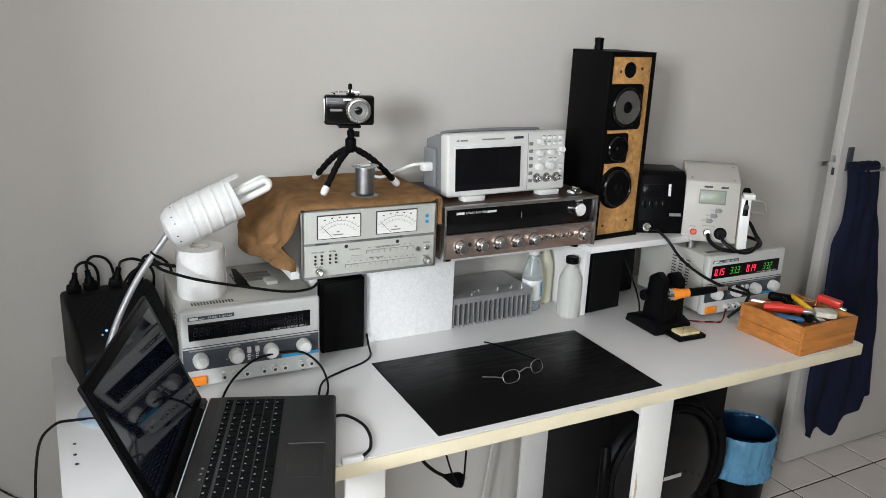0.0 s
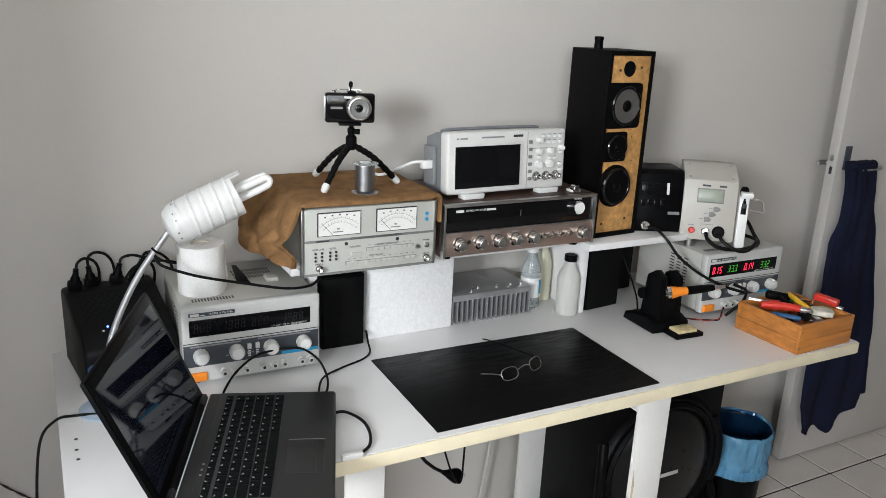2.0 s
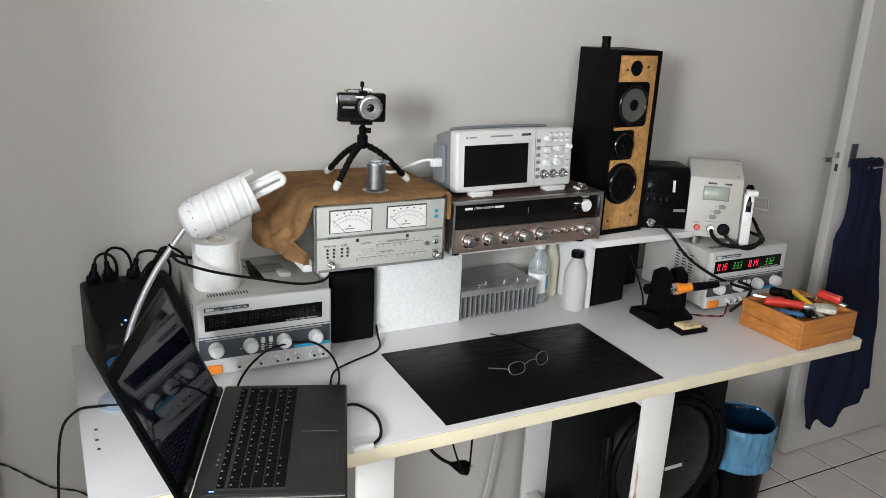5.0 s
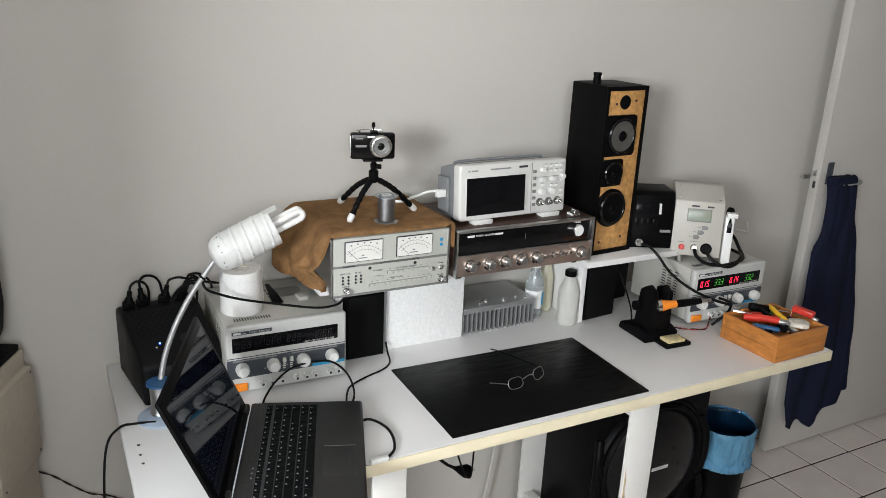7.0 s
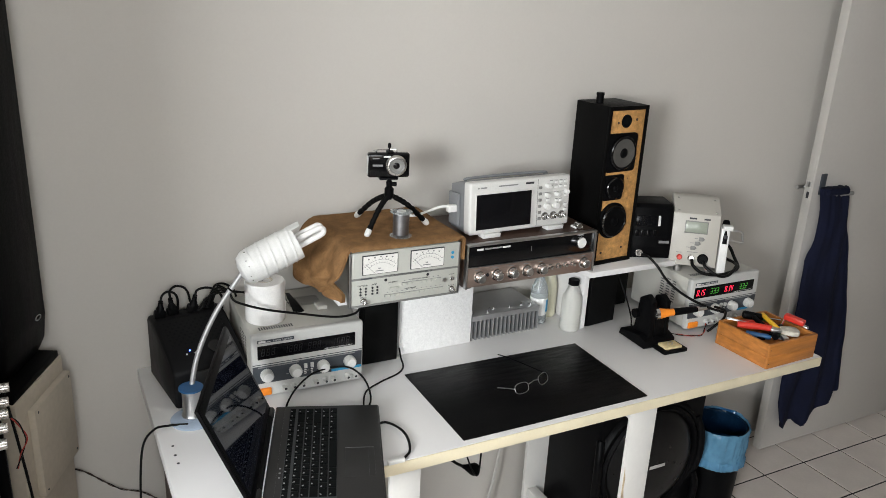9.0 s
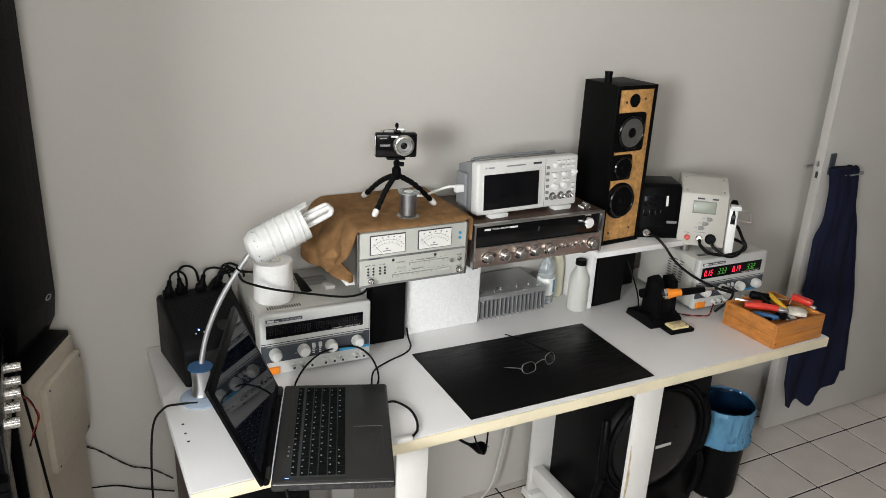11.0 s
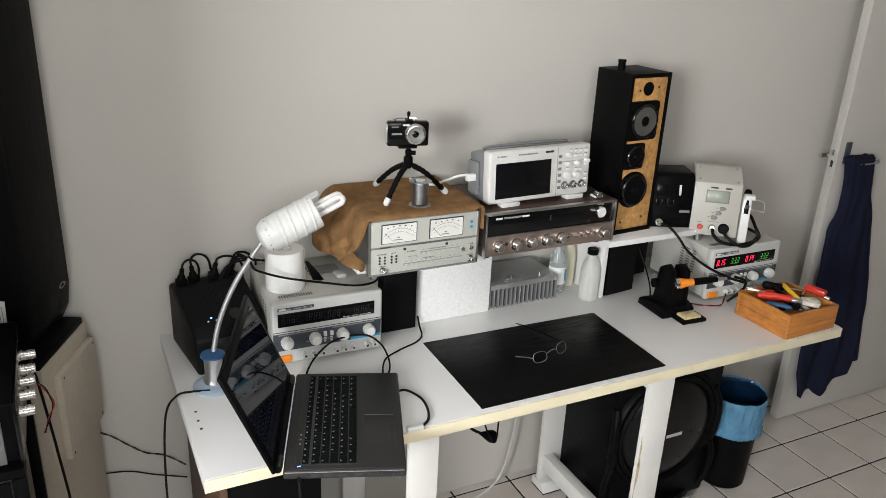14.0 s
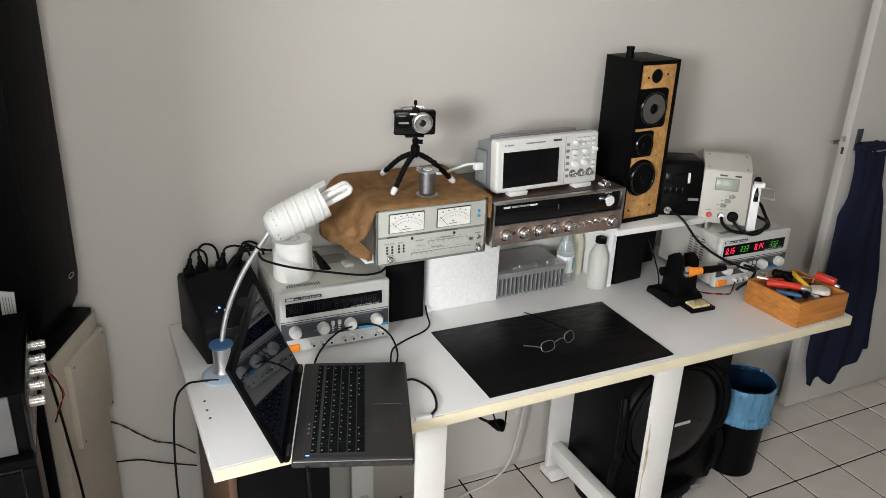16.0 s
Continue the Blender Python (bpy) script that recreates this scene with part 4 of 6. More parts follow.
def build_station():
    W, D, H = 0.142, 0.155, 0.216
    d = thing("rework_station", "pale grey rework station with a small display, on the power supply", "soldering station", pose(1.549, 0.386, DT + 0.175, 0, 0, -38))
    part("body", prism([(0.0, 0.022), (D, 0.022), (D, H), (0.115, H), (0.032, 0.182)], "x", 0, W, 0.003), SOLD, d)
    sl = math.degrees(math.atan2(0.032, 0.16))
    fr = pose(0, 0.0, 0.022, -sl, 0, 0)
    part("display", box(0.04, 0.104, -0.0015, 0.002, 0.105, 0.138, 0.001, m=fr), LCD, d, "grey-green liquid crystal display")
    part("display_rim", box(0.037, 0.107, -0.0008, 0.002, 0.102, 0.141, 0.001, m=fr), METERD, d)
    part("print_bar", box(0.048, 0.07, -0.0008, 0.001, 0.146, 0.151, m=fr), INK, d)
    part("print_bar", box(0.092, 0.111, -0.0008, 0.001, 0.146, 0.151, m=fr), INK, d)
    for i in range(3):
        x, z = 0.092 - i * 0.011, 0.086 - i * 0.0145
        part("button", prism([(x - 0.009, z - 0.006), (x + 0.004, z - 0.006), (x + 0.01, z), (x + 0.004, z + 0.006), (x - 0.009, z + 0.006)], "y", -0.003, 0.001, 0.001, m=fr), METERD, d, "grey push button")
        part("print_bar", box(x - 0.022, x - 0.012, -0.0007, 0.001, z, z + 0.002, m=fr), INKG, d)
    for x, m, r in ((0.031, REDP, 0.0085), (0.066, LENSM, 0.0105), (0.101, BLACKP, 0.0165)):
        part("power_button" if m is REDP else "connector", lathe([(r, 0), (r, 0.004), (r * 0.75, 0.006), (r * 0.75, 0.014 if m is not REDP else 0.007), (0, 0.014 if m is not REDP else 0.007)], 20), m, d, "red power button" if m is REDP else "round cable connector", fr @ at_front(x, 0, 0.025))
    part("print_bar", box(0.02, 0.036, -0.0007, 0.001, 0.039, 0.041, m=fr), INKG, d)
    part("print_bar", box(0.052, 0.085, -0.0007, 0.001, 0.043, 0.0445, m=fr), INKG, d)
    for x in (0.015, W - 0.015):
        for y, z in ((0.045, 0.186), (0.105, 0.2105)):
            part("screw", lathe([(0.004, 0), (0.0035, 0.002), (0, 0.0025)], 12), CHROME, d, "bright screw head", pose(x, y, z, 26, 0, 0))
    for x in (0.03, W - 0.02):
        for y in (0.014, D - 0.035):
            part("foot", cyl(0.012, 0.0225, 16, 0.001), STEELB, d, "metal foot", pose(x, y, 0))
    h = part("handpiece_holder", prism([(0.0, 0.004), (0.03, 0.004), (0.045, 0.15), (0.018, 0.15)], "x", W + 0.004, W + 0.03, 0.003), WHITEP, d, "white handpiece holder")
    part("handpiece", lathe([(0.011, 0), (0.012, 0.02), (0.0125, 0.06), (0.010, 0.07), (0.006, 0.075), (0, 0.075)], 18), BLACKP, h, "dark handpiece", pose(W + 0.017, 0.02, 0.098, -12, 0, 0))
    part("clip", box(W + 0.004, W + 0.034, -0.004, 0.022, 0.148, 0.161, 0.002), WHITEP, h, "")
    part("latch", box(W + 0.012, W + 0.022, 0.004, 0.012, 0.118, 0.129, 0.001), INK, h)
    part("bracket", tube([(W + 0.03, 0.03, 0.14), (W + 0.065, 0.03, 0.138), (W + 0.07, 0.03, 0.12), (W + 0.072, 0.03, 0.105), (W + 0.034, 0.03, 0.108)], 0.0035, 8, 4), STEELB, h, "bent metal bracket")


build_station()


# ---------- left end of the desk ----------
def build_laptop():
    W, D = 0.374, 0.244
    ang = math.degrees(math.atan2(0.352, 0.128))
    # local x: from the hinge to the front edge; local y: along the hinge
    o = Vector((0.141, -0.06, DT))
    d = thing("laptop", "open dark grey laptop with black keys, overhanging the desk edge", "laptop", pose(o.x, o.y, o.z, 0, 0, ang - 90))
    base = part("base", box(0, D, 0, W, 0.004, 0.025, 0.005, 3), LAPTOP, d)
    part("palm_rest", box(0.022, D - 0.004, 0.004, W - 0.004, 0.0245, 0.0262, 0.0008), LAPTOP, base)
    part("keyboard_well", box(0.0345, 0.1455, 0.016, W - 0.014, 0.0258, 0.02645), WELL, base)
    key, marks = {}, {}
    y0, y1 = 0.019, W - 0.019
    rows = [[1] * 17, [1] * 13 + [1.8, 1], [1.4] + [1] * 12 + [1.4, 1], [1.7] + [1] * 11 + [2.1, 1], [1.2] + [1] * 11 + [1.6, 1, 1], [1.3, 1, 1, 1, 4.6, 1, 1, 1, 1, 1, 1]]
    for r, row in enumerate(rows):
        total, y = sum(row), y0
        for k, w in enumerate(row):
            L = (y1 - y0) * w / total
            tag = round(L, 4)
            m = pose(0.036 + r * 0.0184, y, 0.0264)
            hgt = 0.0125 if r == 0 else 0.0163
            tag = (tag, hgt)
            if tag not in key:
                key[tag] = part("key", box(0, hgt, 0.0011, L - 0.0011, 0, 0.0022, 0.0007, 1), KEY, base, "", m)
            else:
                again(key[tag], m)
            y += L
            if L < 0.03:
                kind = (k * 7 + r * 3) % 4
                if kind not in marks:
                    mb = box(0.002, 0.0058, 0.003, 0.0038, 0, 0.0002)
                    box(0.0046 if kind % 2 else 0.002, 0.0058 if kind % 2 else 0.003, 0.003, 0.0062, 0, 0.0002, dst=mb)
                    box(0.0035, 0.0043, 0.003, 0.0055 + 0.0004 * kind, 0, 0.0002, dst=mb)
                    marks[kind] = part("key_mark", mb, KEYINK, base, "", pose(0.036 + r * 0.0184, y - L + 0.003, 0.0287))
                else:
                    again(marks[kind], pose(0.036 + r * 0.0184, y - L + 0.003, 0.0287))
    part("touchpad", box(0.162, D - 0.018, 0.085, 0.19, 0.0261, 0.0265, 0.0003), LAPTOP, base)
    for x0, x1, ya, yb in ((0.162, D - 0.018, 0.1895, 0.1905), (0.212, 0.2128, 0.085, 0.19), (0.225, 0.2258, 0.085, 0.19)):
        part("touchpad_line", box(x0, x1, ya, yb, 0.0265, 0.0268), INKG if x0 < 0.2 else INK, base)
    for i in range(3):
        part("sticker_mark", box(0.026, 0.03, 0.085 + i * 0.016, 0.09 + i * 0.016, 0.0262, 0.0264), INKG, base)
        part("sticker_mark", box(0.033, 0.037, 0.08 + i * 0.016, 0.088 + i * 0.016, 0.0262, 0.0264), INK, base)
    part("power_light", box(0.027, 0.034, 0.012, 0.0145, 0.0262, 0.0265), BLUE_LED, base)
    for x0, x1 in ((0.055, 0.07), (0.08, 0.095), (0.108, 0.123), (0.14, 0.155)):
        part("port", box(x0, x1, -0.0004, 0.004, 0.010, 0.017), INK, base, "dark connector port")
    for i in range(9):
        part("vent_rib", box(0.168 + i * 0.008, 0.172 + i * 0.008, -0.001, 0.003, 0.006, 0.016), INK, base)
    part("edge_line", box(0.004, D - 0.004, -0.0006, 0.0004, 0.0205, 0.022), STEELB, base, "bright edge line")
    # the lid leans back from the hinge
    lid = part("lid", box(-0.008, 0.0, 0, W, 0.0, 0.236, 0.0025), BLACKP, d, "", pose(-0.013, 0, 0.020, 0, -23.5, 0))
    part("bezel", box(0.0, 0.0014, 0.004, W - 0.004, 0.004, 0.232, 0.0005), BLACKP, lid, "black bezel")
    part("screen", box(0.0014, 0.0018, 0.016, W - 0.016, 0.022, 0.216), SCREEN, lid, "dark glossy screen")
    part("hinge_cover", cyl(0.0085, W - 0.02, 14, 0.001, m=pose(0.002, 0.01, 0.0, -90, 0, 0)), BLACKP, lid, "black hinge cover")
    part("hinge", box(-0.006, 0.012, 0.012, 0.05, -0.004, 0.008, 0.003), LAPTOP, lid)
    part("hinge", box(-0.006, 0.012, W - 0.05, W - 0.012, -0.004, 0.008, 0.003), LAPTOP, lid)
    for x, y in ((0.03, 0.13), (0.03, W - 0.03), (D - 0.03, W - 0.03), (D - 0.05, 0.2)):
        part("foot", cyl(0.007, 0.0045, 12), RUBBER, base, "", pose(x, y, 0))
    return d


build_laptop()


def build_ups():
    W, D, H = 0.182, 0.215, 0.17
    d = thing("backup_power_unit", "black plastic backup power unit with plugs in its top", "power unit", pose(0.058, 0.402, DT, 0, 0, 8))
    body = part("body", prism([(0.0, 0.0), (D, 0.0), (D, H - 0.008), (D - 0.015, H), (0.155, H), (0.03, 0.115), (0.004, 0.092)], "x", 0, W, 0.017), UPSP, d, sharp=50)
    # raised rectangle, a lighter grey than the body
    part("front_panel", box(0.045, 0.088, -0.002, 0.012, 0.03, 0.088, 0.003), LAPTOP, d, "dark grey rectangle on the front, lighter than the body")
    sl = math.degrees(math.atan2(0.055, 0.125))
    fr = pose(0, 0.03, 0.115, sl, 0, 0)
    for x in (0.045, 0.055, 0.065):
        part("lamp", cyl(0.0022, 0.0012, 12), BLUE_LED if x == 0.055 else PRINTW, d, "blue lit indicator" if x == 0.055 else "small white indicator", fr @ pose(x, 0.012 if x != 0.055 else 0.022, 0.0005))
    part("power_button", cyl(0.019, 0.002, 24, 0.0006), BLACKG, d, "round black power button", fr @ pose(0.118, 0.02, 0.0))
    h = None
    for i in range(19):
        for j in range(9):
            if (i + j) % 2:
                continue
            m = fr @ pose(0.021 + i * 0.0078, 0.046 + j * 0.0092, 0.0004)
            if h is None:
                h = part("vent_hole", cyl(0.003, 0.0005, 8), KEY, body, "dark ventilation hole", m)
            else:
                again(h, m)
    for k, (x, y, lean, spin, far) in enumerate(((0.022, 0.176, 8, 0, 0.05), (0.058, 0.182, -6, 8, 0.056), (0.104, 0.178, 14, -10, 0.075), (0.146, 0.186, 24, 5, 0.085))):
        p = thing("power_plug", "black mains plug seated in the backup unit", "plug", pose(0.058, 0.402, DT, 0, 0, 8) @ pose(x, y, H - 0.002, 0, lean, spin), "plugs in the backup unit")
        bm = box(-0.014, 0.014, -0.009, 0.009, 0, 0.02, 0.004)
        lathe([(0.0105, 0.018), (0.0095, 0.026), (0.006, 0.032), (0.0048, 0.046), (0, 0.047)], 14, bm)
        part("plug_body", bm, BLACKP, p)
        for z in (0.034, 0.039, 0.044):
            part("relief_ring", lathe([(0.005, z - 0.0015), (0.0064, z), (0.005, z + 0.0015)], 12), BLACKP, p)
        part("cord", tube([(0, 0, 0.042), (0.003, 0.003, 0.058 + 0.004 * (k % 2)), (far * 0.35, 0.008, 0.066 + 0.003 * (k % 2)), (far * 0.75, 0.014, 0.058), (far, 0.022, 0.036), (far * 1.1, 0.03, 0.004)], 0.0031, 8, 7), CABLEK, p)


build_ups()


def build_lamp():
    d = thing("desk_lamp", "gooseneck lamp with a white wrapped head and folded bulb", "lamp", pose(0.086, 0.348, DT))
    part("base", lathe([(0.050, 0), (0.050, 0.004), (0.044, 0.009), (0.026, 0.013), (0, 0.013)], 40), BLUEL, d, "pale blue plastic base")
    part("reel", lathe([(0.0235, 0.0131), (0.0245, 0.016), (0.0215, 0.024), (0.0208, 0.045), (0.0215, 0.072), (0.024, 0.080), (0.0245, 0.082)], 30), STEELB, d, "silver wire reel round the stem")
    part("flange", lathe([(0.008, 0.082), (0.0278, 0.0822), (0.0278, 0.0862), (0.008, 0.0866)], 34), BLUED, d, "blue reel flange")
    neck = [(0.0, 0.0, 0.055), (0.004, 0.012, 0.08), (0.02, 0.035, 0.13), (0.046, 0.052, 0.185), (0.084, 0.060, 0.25), (0.143, 0.062, 0.33)]
    part("neck", tube(neck, 0.0062, 12, 6), NECKM, d, "satin steel gooseneck")
    for p in ((0.112, 0.061, 0.29),):
        part("cable_tie", lathe([(0.0075, -0.002), (0.0085, 0), (0.0075, 0.002)], 12), RUBBER, d, "", pose(*p, 0, 42, 0))
    hd = Vector((0.90, -0.03, 0.40)).normalized()
    hm = Matrix.Translation((0.135, 0.062, 0.331)) @ hd.to_track_quat("Z", "Y").to_matrix().to_4x4()
    hb = bmesh.new()
    rings, na, nz = [], 48, 64
    for k in range(nz + 1):
        z = 0.15 * k / nz
        r0 = np.interp(z, (0, 0.006, 0.02, 0.035, 0.06, 0.11, 0.15), (0.012, 0.032, 0.0405, 0.043, 0.0435, 0.0435, 0.042))
        ring = []
        for q in range(na):
            a = 2 * math.pi * q / na
            turn = ((z - 0.03) / 0.026 + a / (2 * math.pi)) % 1.0
            ridge = 0.0026 * max(0, 1 - abs(turn - 0.5) / 0.11) * (1 if 0.035 < z < 0.145 else 0) - 0.0006 * math.sin(turn * math.pi)
            rr = r0 + ridge + 0.0007 * noise.noise((math.cos(a) * 2, math.sin(a) * 2, z * 40))
            ring.append(hb.verts.new((rr * math.cos(a), rr * math.sin(a), z)))
        rings.append(ring)
    for r, z in ((0.0395, 0.15), (0.038, 0.03)):
        rings.append([hb.verts.new((r * math.cos(2 * math.pi * q / na), r * math.sin(2 * math.pi * q / na), z)) for q in range(na)])
    for a, b in zip(rings, rings[1:]):
        for q in range(na):
            hb.faces.new((a[q], a[(q + 1) % na], b[(q + 1) % na], b[q]))
    hb.faces.new(rings[0][::-1]), hb.faces.new(rings[-1])
    bmesh.ops.recalc_face_normals(hb, faces=hb.faces)
    head = part("head", hb, WHITEP, d, "white plastic lamp head with wound ridges", hm, 60)
    part("flap", prism([(-0.016, 0.14), (0.016, 0.14), (0.014, 0.176), (-0.012, 0.172)], "y", 0.037, 0.040), WHITEP, head)
    for i in range(14):
        a = i * 2.399
        z = 0.018 + 0.006 * (i % 4)
        r = 0.0405 if z < 0.022 else 0.043
        part("vent_hole", cyl(0.0013, 0.0012, 8), INK, head, "", Matrix.Rotation(a, 4, "Z") @ pose(r, 0, z, 0, 90, 0))
    bulb = part("bulb", lathe([(0.021, 0.03), (0.021, 0.135), (0.014, 0.14), (0, 0.14)], 22), WHITEP, d, "white compact fluorescent bulb", hm)
    for a in (0, 1):
        off = -0.011 + a * 0.022
        part("bulb_tube", tube([(off, -0.009, 0.135), (off, -0.009, 0.205), (off, -0.006, 0.217), (off, 0.0, 0.22), (off, 0.006, 0.217), (off, 0.009, 0.205), (off, 0.009, 0.135)], 0.0068, 12, 5), PAPERW, bulb, "white folded glass tube")


build_lamp()


def build_roll():
    d = thing("paper_roll", "white toilet paper roll standing on the power supply", "paper roll", pose(0.296, 0.474, DT + 0.1735))
    bm = lathe([(0.02, 0.0), (0.0475, 0.0), (0.049, 0.003), (0.0485, 0.05), (0.049, 0.101), (0.0475, 0.104), (0.02, 0.104), (0.0195, 0.1)], 40)
    for v in bm.verts:
        v.co *= 1 + 0.012 * noise.noise(v.co * 40)
        v.co.z = max(0, v.co.z)
    part("roll", bm, PAPERW, d)
    part("core", lathe([(0.02, 0.0), (0.02, 0.1045), (0.0185, 0.1045), (0.0185, 0.0)], 28), CREAMB, d, "cardboard core")
    part("loose_sheet", tube([(0.049, -0.008, 0.1), (0.0515, 0.0, 0.085), (0.0495, 0.002, 0.06), (0.0515, -0.002, 0.03), (0.0495, 0.0, 0.002)], 0.0018, 6, 5), PAPERW, d, "torn sheet edge")


build_roll()
# thin near-black strip beside the paper roll
single("dark_card", prism([(0.372, 0.488), (0.389, 0.477), (0.4, 0.481), (0.398, 0.61), (0.388, 0.615)], "z", DT + 0.1735, DT + 0.1755, 0.0005), KEY, "thin flat dark strip on the power supply", "card")
single("plug_block", box(0.435, 0.46, 0.475, 0.51, DT + 0.1735, DT + 0.183, 0.002), PSUG, "small grey block lying on the power supply", "block")


# ---------- on top of the meter ----------
TT = 1.1678


def build_tripod():
    d = thing("mini_tripod", "small flexible black tripod with white rubber feet", "tripod", pose(0, 0, 0))
    hub = Vector((0.622, 0.462, 1.272))
    part("hub", lathe([(0.008, -0.02), (0.012, -0.012), (0.012, 0.008), (0.007, 0.014), (0.0085, 0.02), (0.0085, 0.026), (0.005, 0.03), (0.005, 0.036), (0, 0.036)], 20), BLACKP, d, "", pose(*hub))
    part("lock_knob", lathe([(0.006, 0), (0.006, 0.012), (0, 0.012)], 12), BLACKP, d, "", pose(hub.x + 0.006, hub.y - 0.003, hub.z + 0.02, 0, 90, -20))
    part("plate", box(-0.024, 0.024, -0.014, 0.014, 0.0, 0.006, 0.002), BLACKP, d, "", pose(hub.x - 0.004, hub.y, hub.z + 0.034, 0, 0, -12))
    for fx, fy in ((0.549, 0.425), (0.735, 0.468), (0.585, 0.59)):
        f = Vector((fx, fy, TT + 0.0085))
        mid = hub.lerp(f, 0.5) + Vector((0, 0, 0.006))
        top = hub + (f - hub) * 0.08 + Vector((0, 0, -0.004))
        path = smooth_path([top, mid, f], 8)
        leg = part("leg", tube([top, mid, f], 0.0062, 10, 8), RUBBER, d, "black jointed leg")
        for k in range(2, len(path) - 1, 2):
            part("joint", lathe([(0.0062, -0.0055), (0.0074, -0.0035), (0.0074, 0.0035), (0.0062, 0.0055)], 12), RUBBER, leg, "", Matrix.Translation(path[k]) @ (path[k + 1] - path[k]).to_track_quat("Z", "Y").to_matrix().to_4x4())
        part("foot_cap", lathe([(0.0075, -0.012), (0.0085, -0.004), (0.007, 0.005), (0.004, 0.008), (0, 0.0085)], 14), WHITEP, leg, "white rubber foot", Matrix.Translation(f) @ (f - mid).to_track_quat("Z", "Y").to_matrix().to_4x4())
    return hub


HUB = build_tripod()


def build_camera():
    d = thing("compact_camera", "black compact camera mounted on the tripod, lens forward", "camera", pose(HUB.x - 0.005, HUB.y - 0.002, HUB.z + 0.04, 0, 0, -13))
    part("body", box(-0.0535, 0.0535, -0.012, 0.012, 0, 0.063, 0.006, 3), BLACKG, d, "glossy black body")
    part("side_strip", box(-0.0545, -0.0512, -0.009, 0.009, 0.008, 0.056, 0.001), STEELB, d, "metal side strip")
    L = part("lens", lathe([(0.0268, 0), (0.0268, 0.006), (0.025, 0.008), (0.0238, 0.013), (0.021, 0.0138), (0.020, 0.0115), (0.0198, 0.0045), (0, 0.0045)], 36), LENSM, d, "silver lens barrel", at_front(0.018, -0.0115, 0.032))
    part("inner_cone", lathe([(0, 0.005), (0.0196, 0.005), (0.0197, 0.0112), (0.0165, 0.0095), (0.016, 0.0102), (0.0145, 0.0102), (0.014, 0.0088), (0.0085, 0.0062), (0, 0.0062)], 36), METERD, L, "grey stepped inner ring")
    part("lens_glass", lathe([(0.0088, 0.006), (0.006, 0.0078), (0, 0.0085)], 28), BLACKG, L, "dark lens glass")
    part("logo_mark", box(-0.042, -0.016, -0.0126, -0.0118, 0.0295, 0.0345), INKG, d)
    part("maker_mark", box(-0.042, -0.025, -0.0126, -0.0118, 0.0485, 0.051), INKG, d)
    part("flash", box(-0.014, 0.004, -0.0126, -0.0118, 0.052, 0.0565), PRINTW, d, "small flash window")
    part("clamp", tube([(-0.03, 0, 0.064), (-0.03, 0.004, 0.069), (0.02, 0.004, 0.069), (0.02, 0, 0.064)], 0.0016, 8, 2), CHROME, d, "metal clamp wire")
    part("clamp_pad", box(-0.005, 0.012, -0.012, 0.012, 0.063, 0.0665, 0.001), BLACKP, d)
    part("clamp_knob", lathe([(0.002, 0), (0.002, 0.008), (0.0045, 0.01), (0.0045, 0.018), (0.002, 0.021), (0, 0.021)], 14), BLACKP, d, "black clamp screw", pose(0.002, 0, 0.066))
    part("wrist_ring", lathe([(0.004, -0.001), (0.005, 0), (0.004, 0.001)], 12), CHROME, d, "", pose(-0.034, 0, 0.068))


build_camera()


def build_spool():
    d = thing("solder_spool", "silver spool of solder wire standing on the towel", "solder spool", pose(0.634, 0.408, TT))
    part("wire", lathe([(0.0205, 0.004)] + [(0.0205 + (0.0008 if i % 2 else 0), 0.004 + i * 0.0022) for i in range(1, 27)] + [(0.0205, 0.0625)], 30), SOLDER, d, "wound solder wire", sharp=80)
    for z in (0.0, 0.0632):
        part("flange", lathe([(0.005, z), (0.029, z), (0.029, z + 0.0014), (0.005, z + 0.0016)], 32), BOTTLEC, d, "clear plastic flange")
    part("hub", lathe([(0.012, 0.0655), (0.012, 0.0668), (0.006, 0.0668), (0.006, 0.0655)], 20), PRINTW, d)


build_spool()


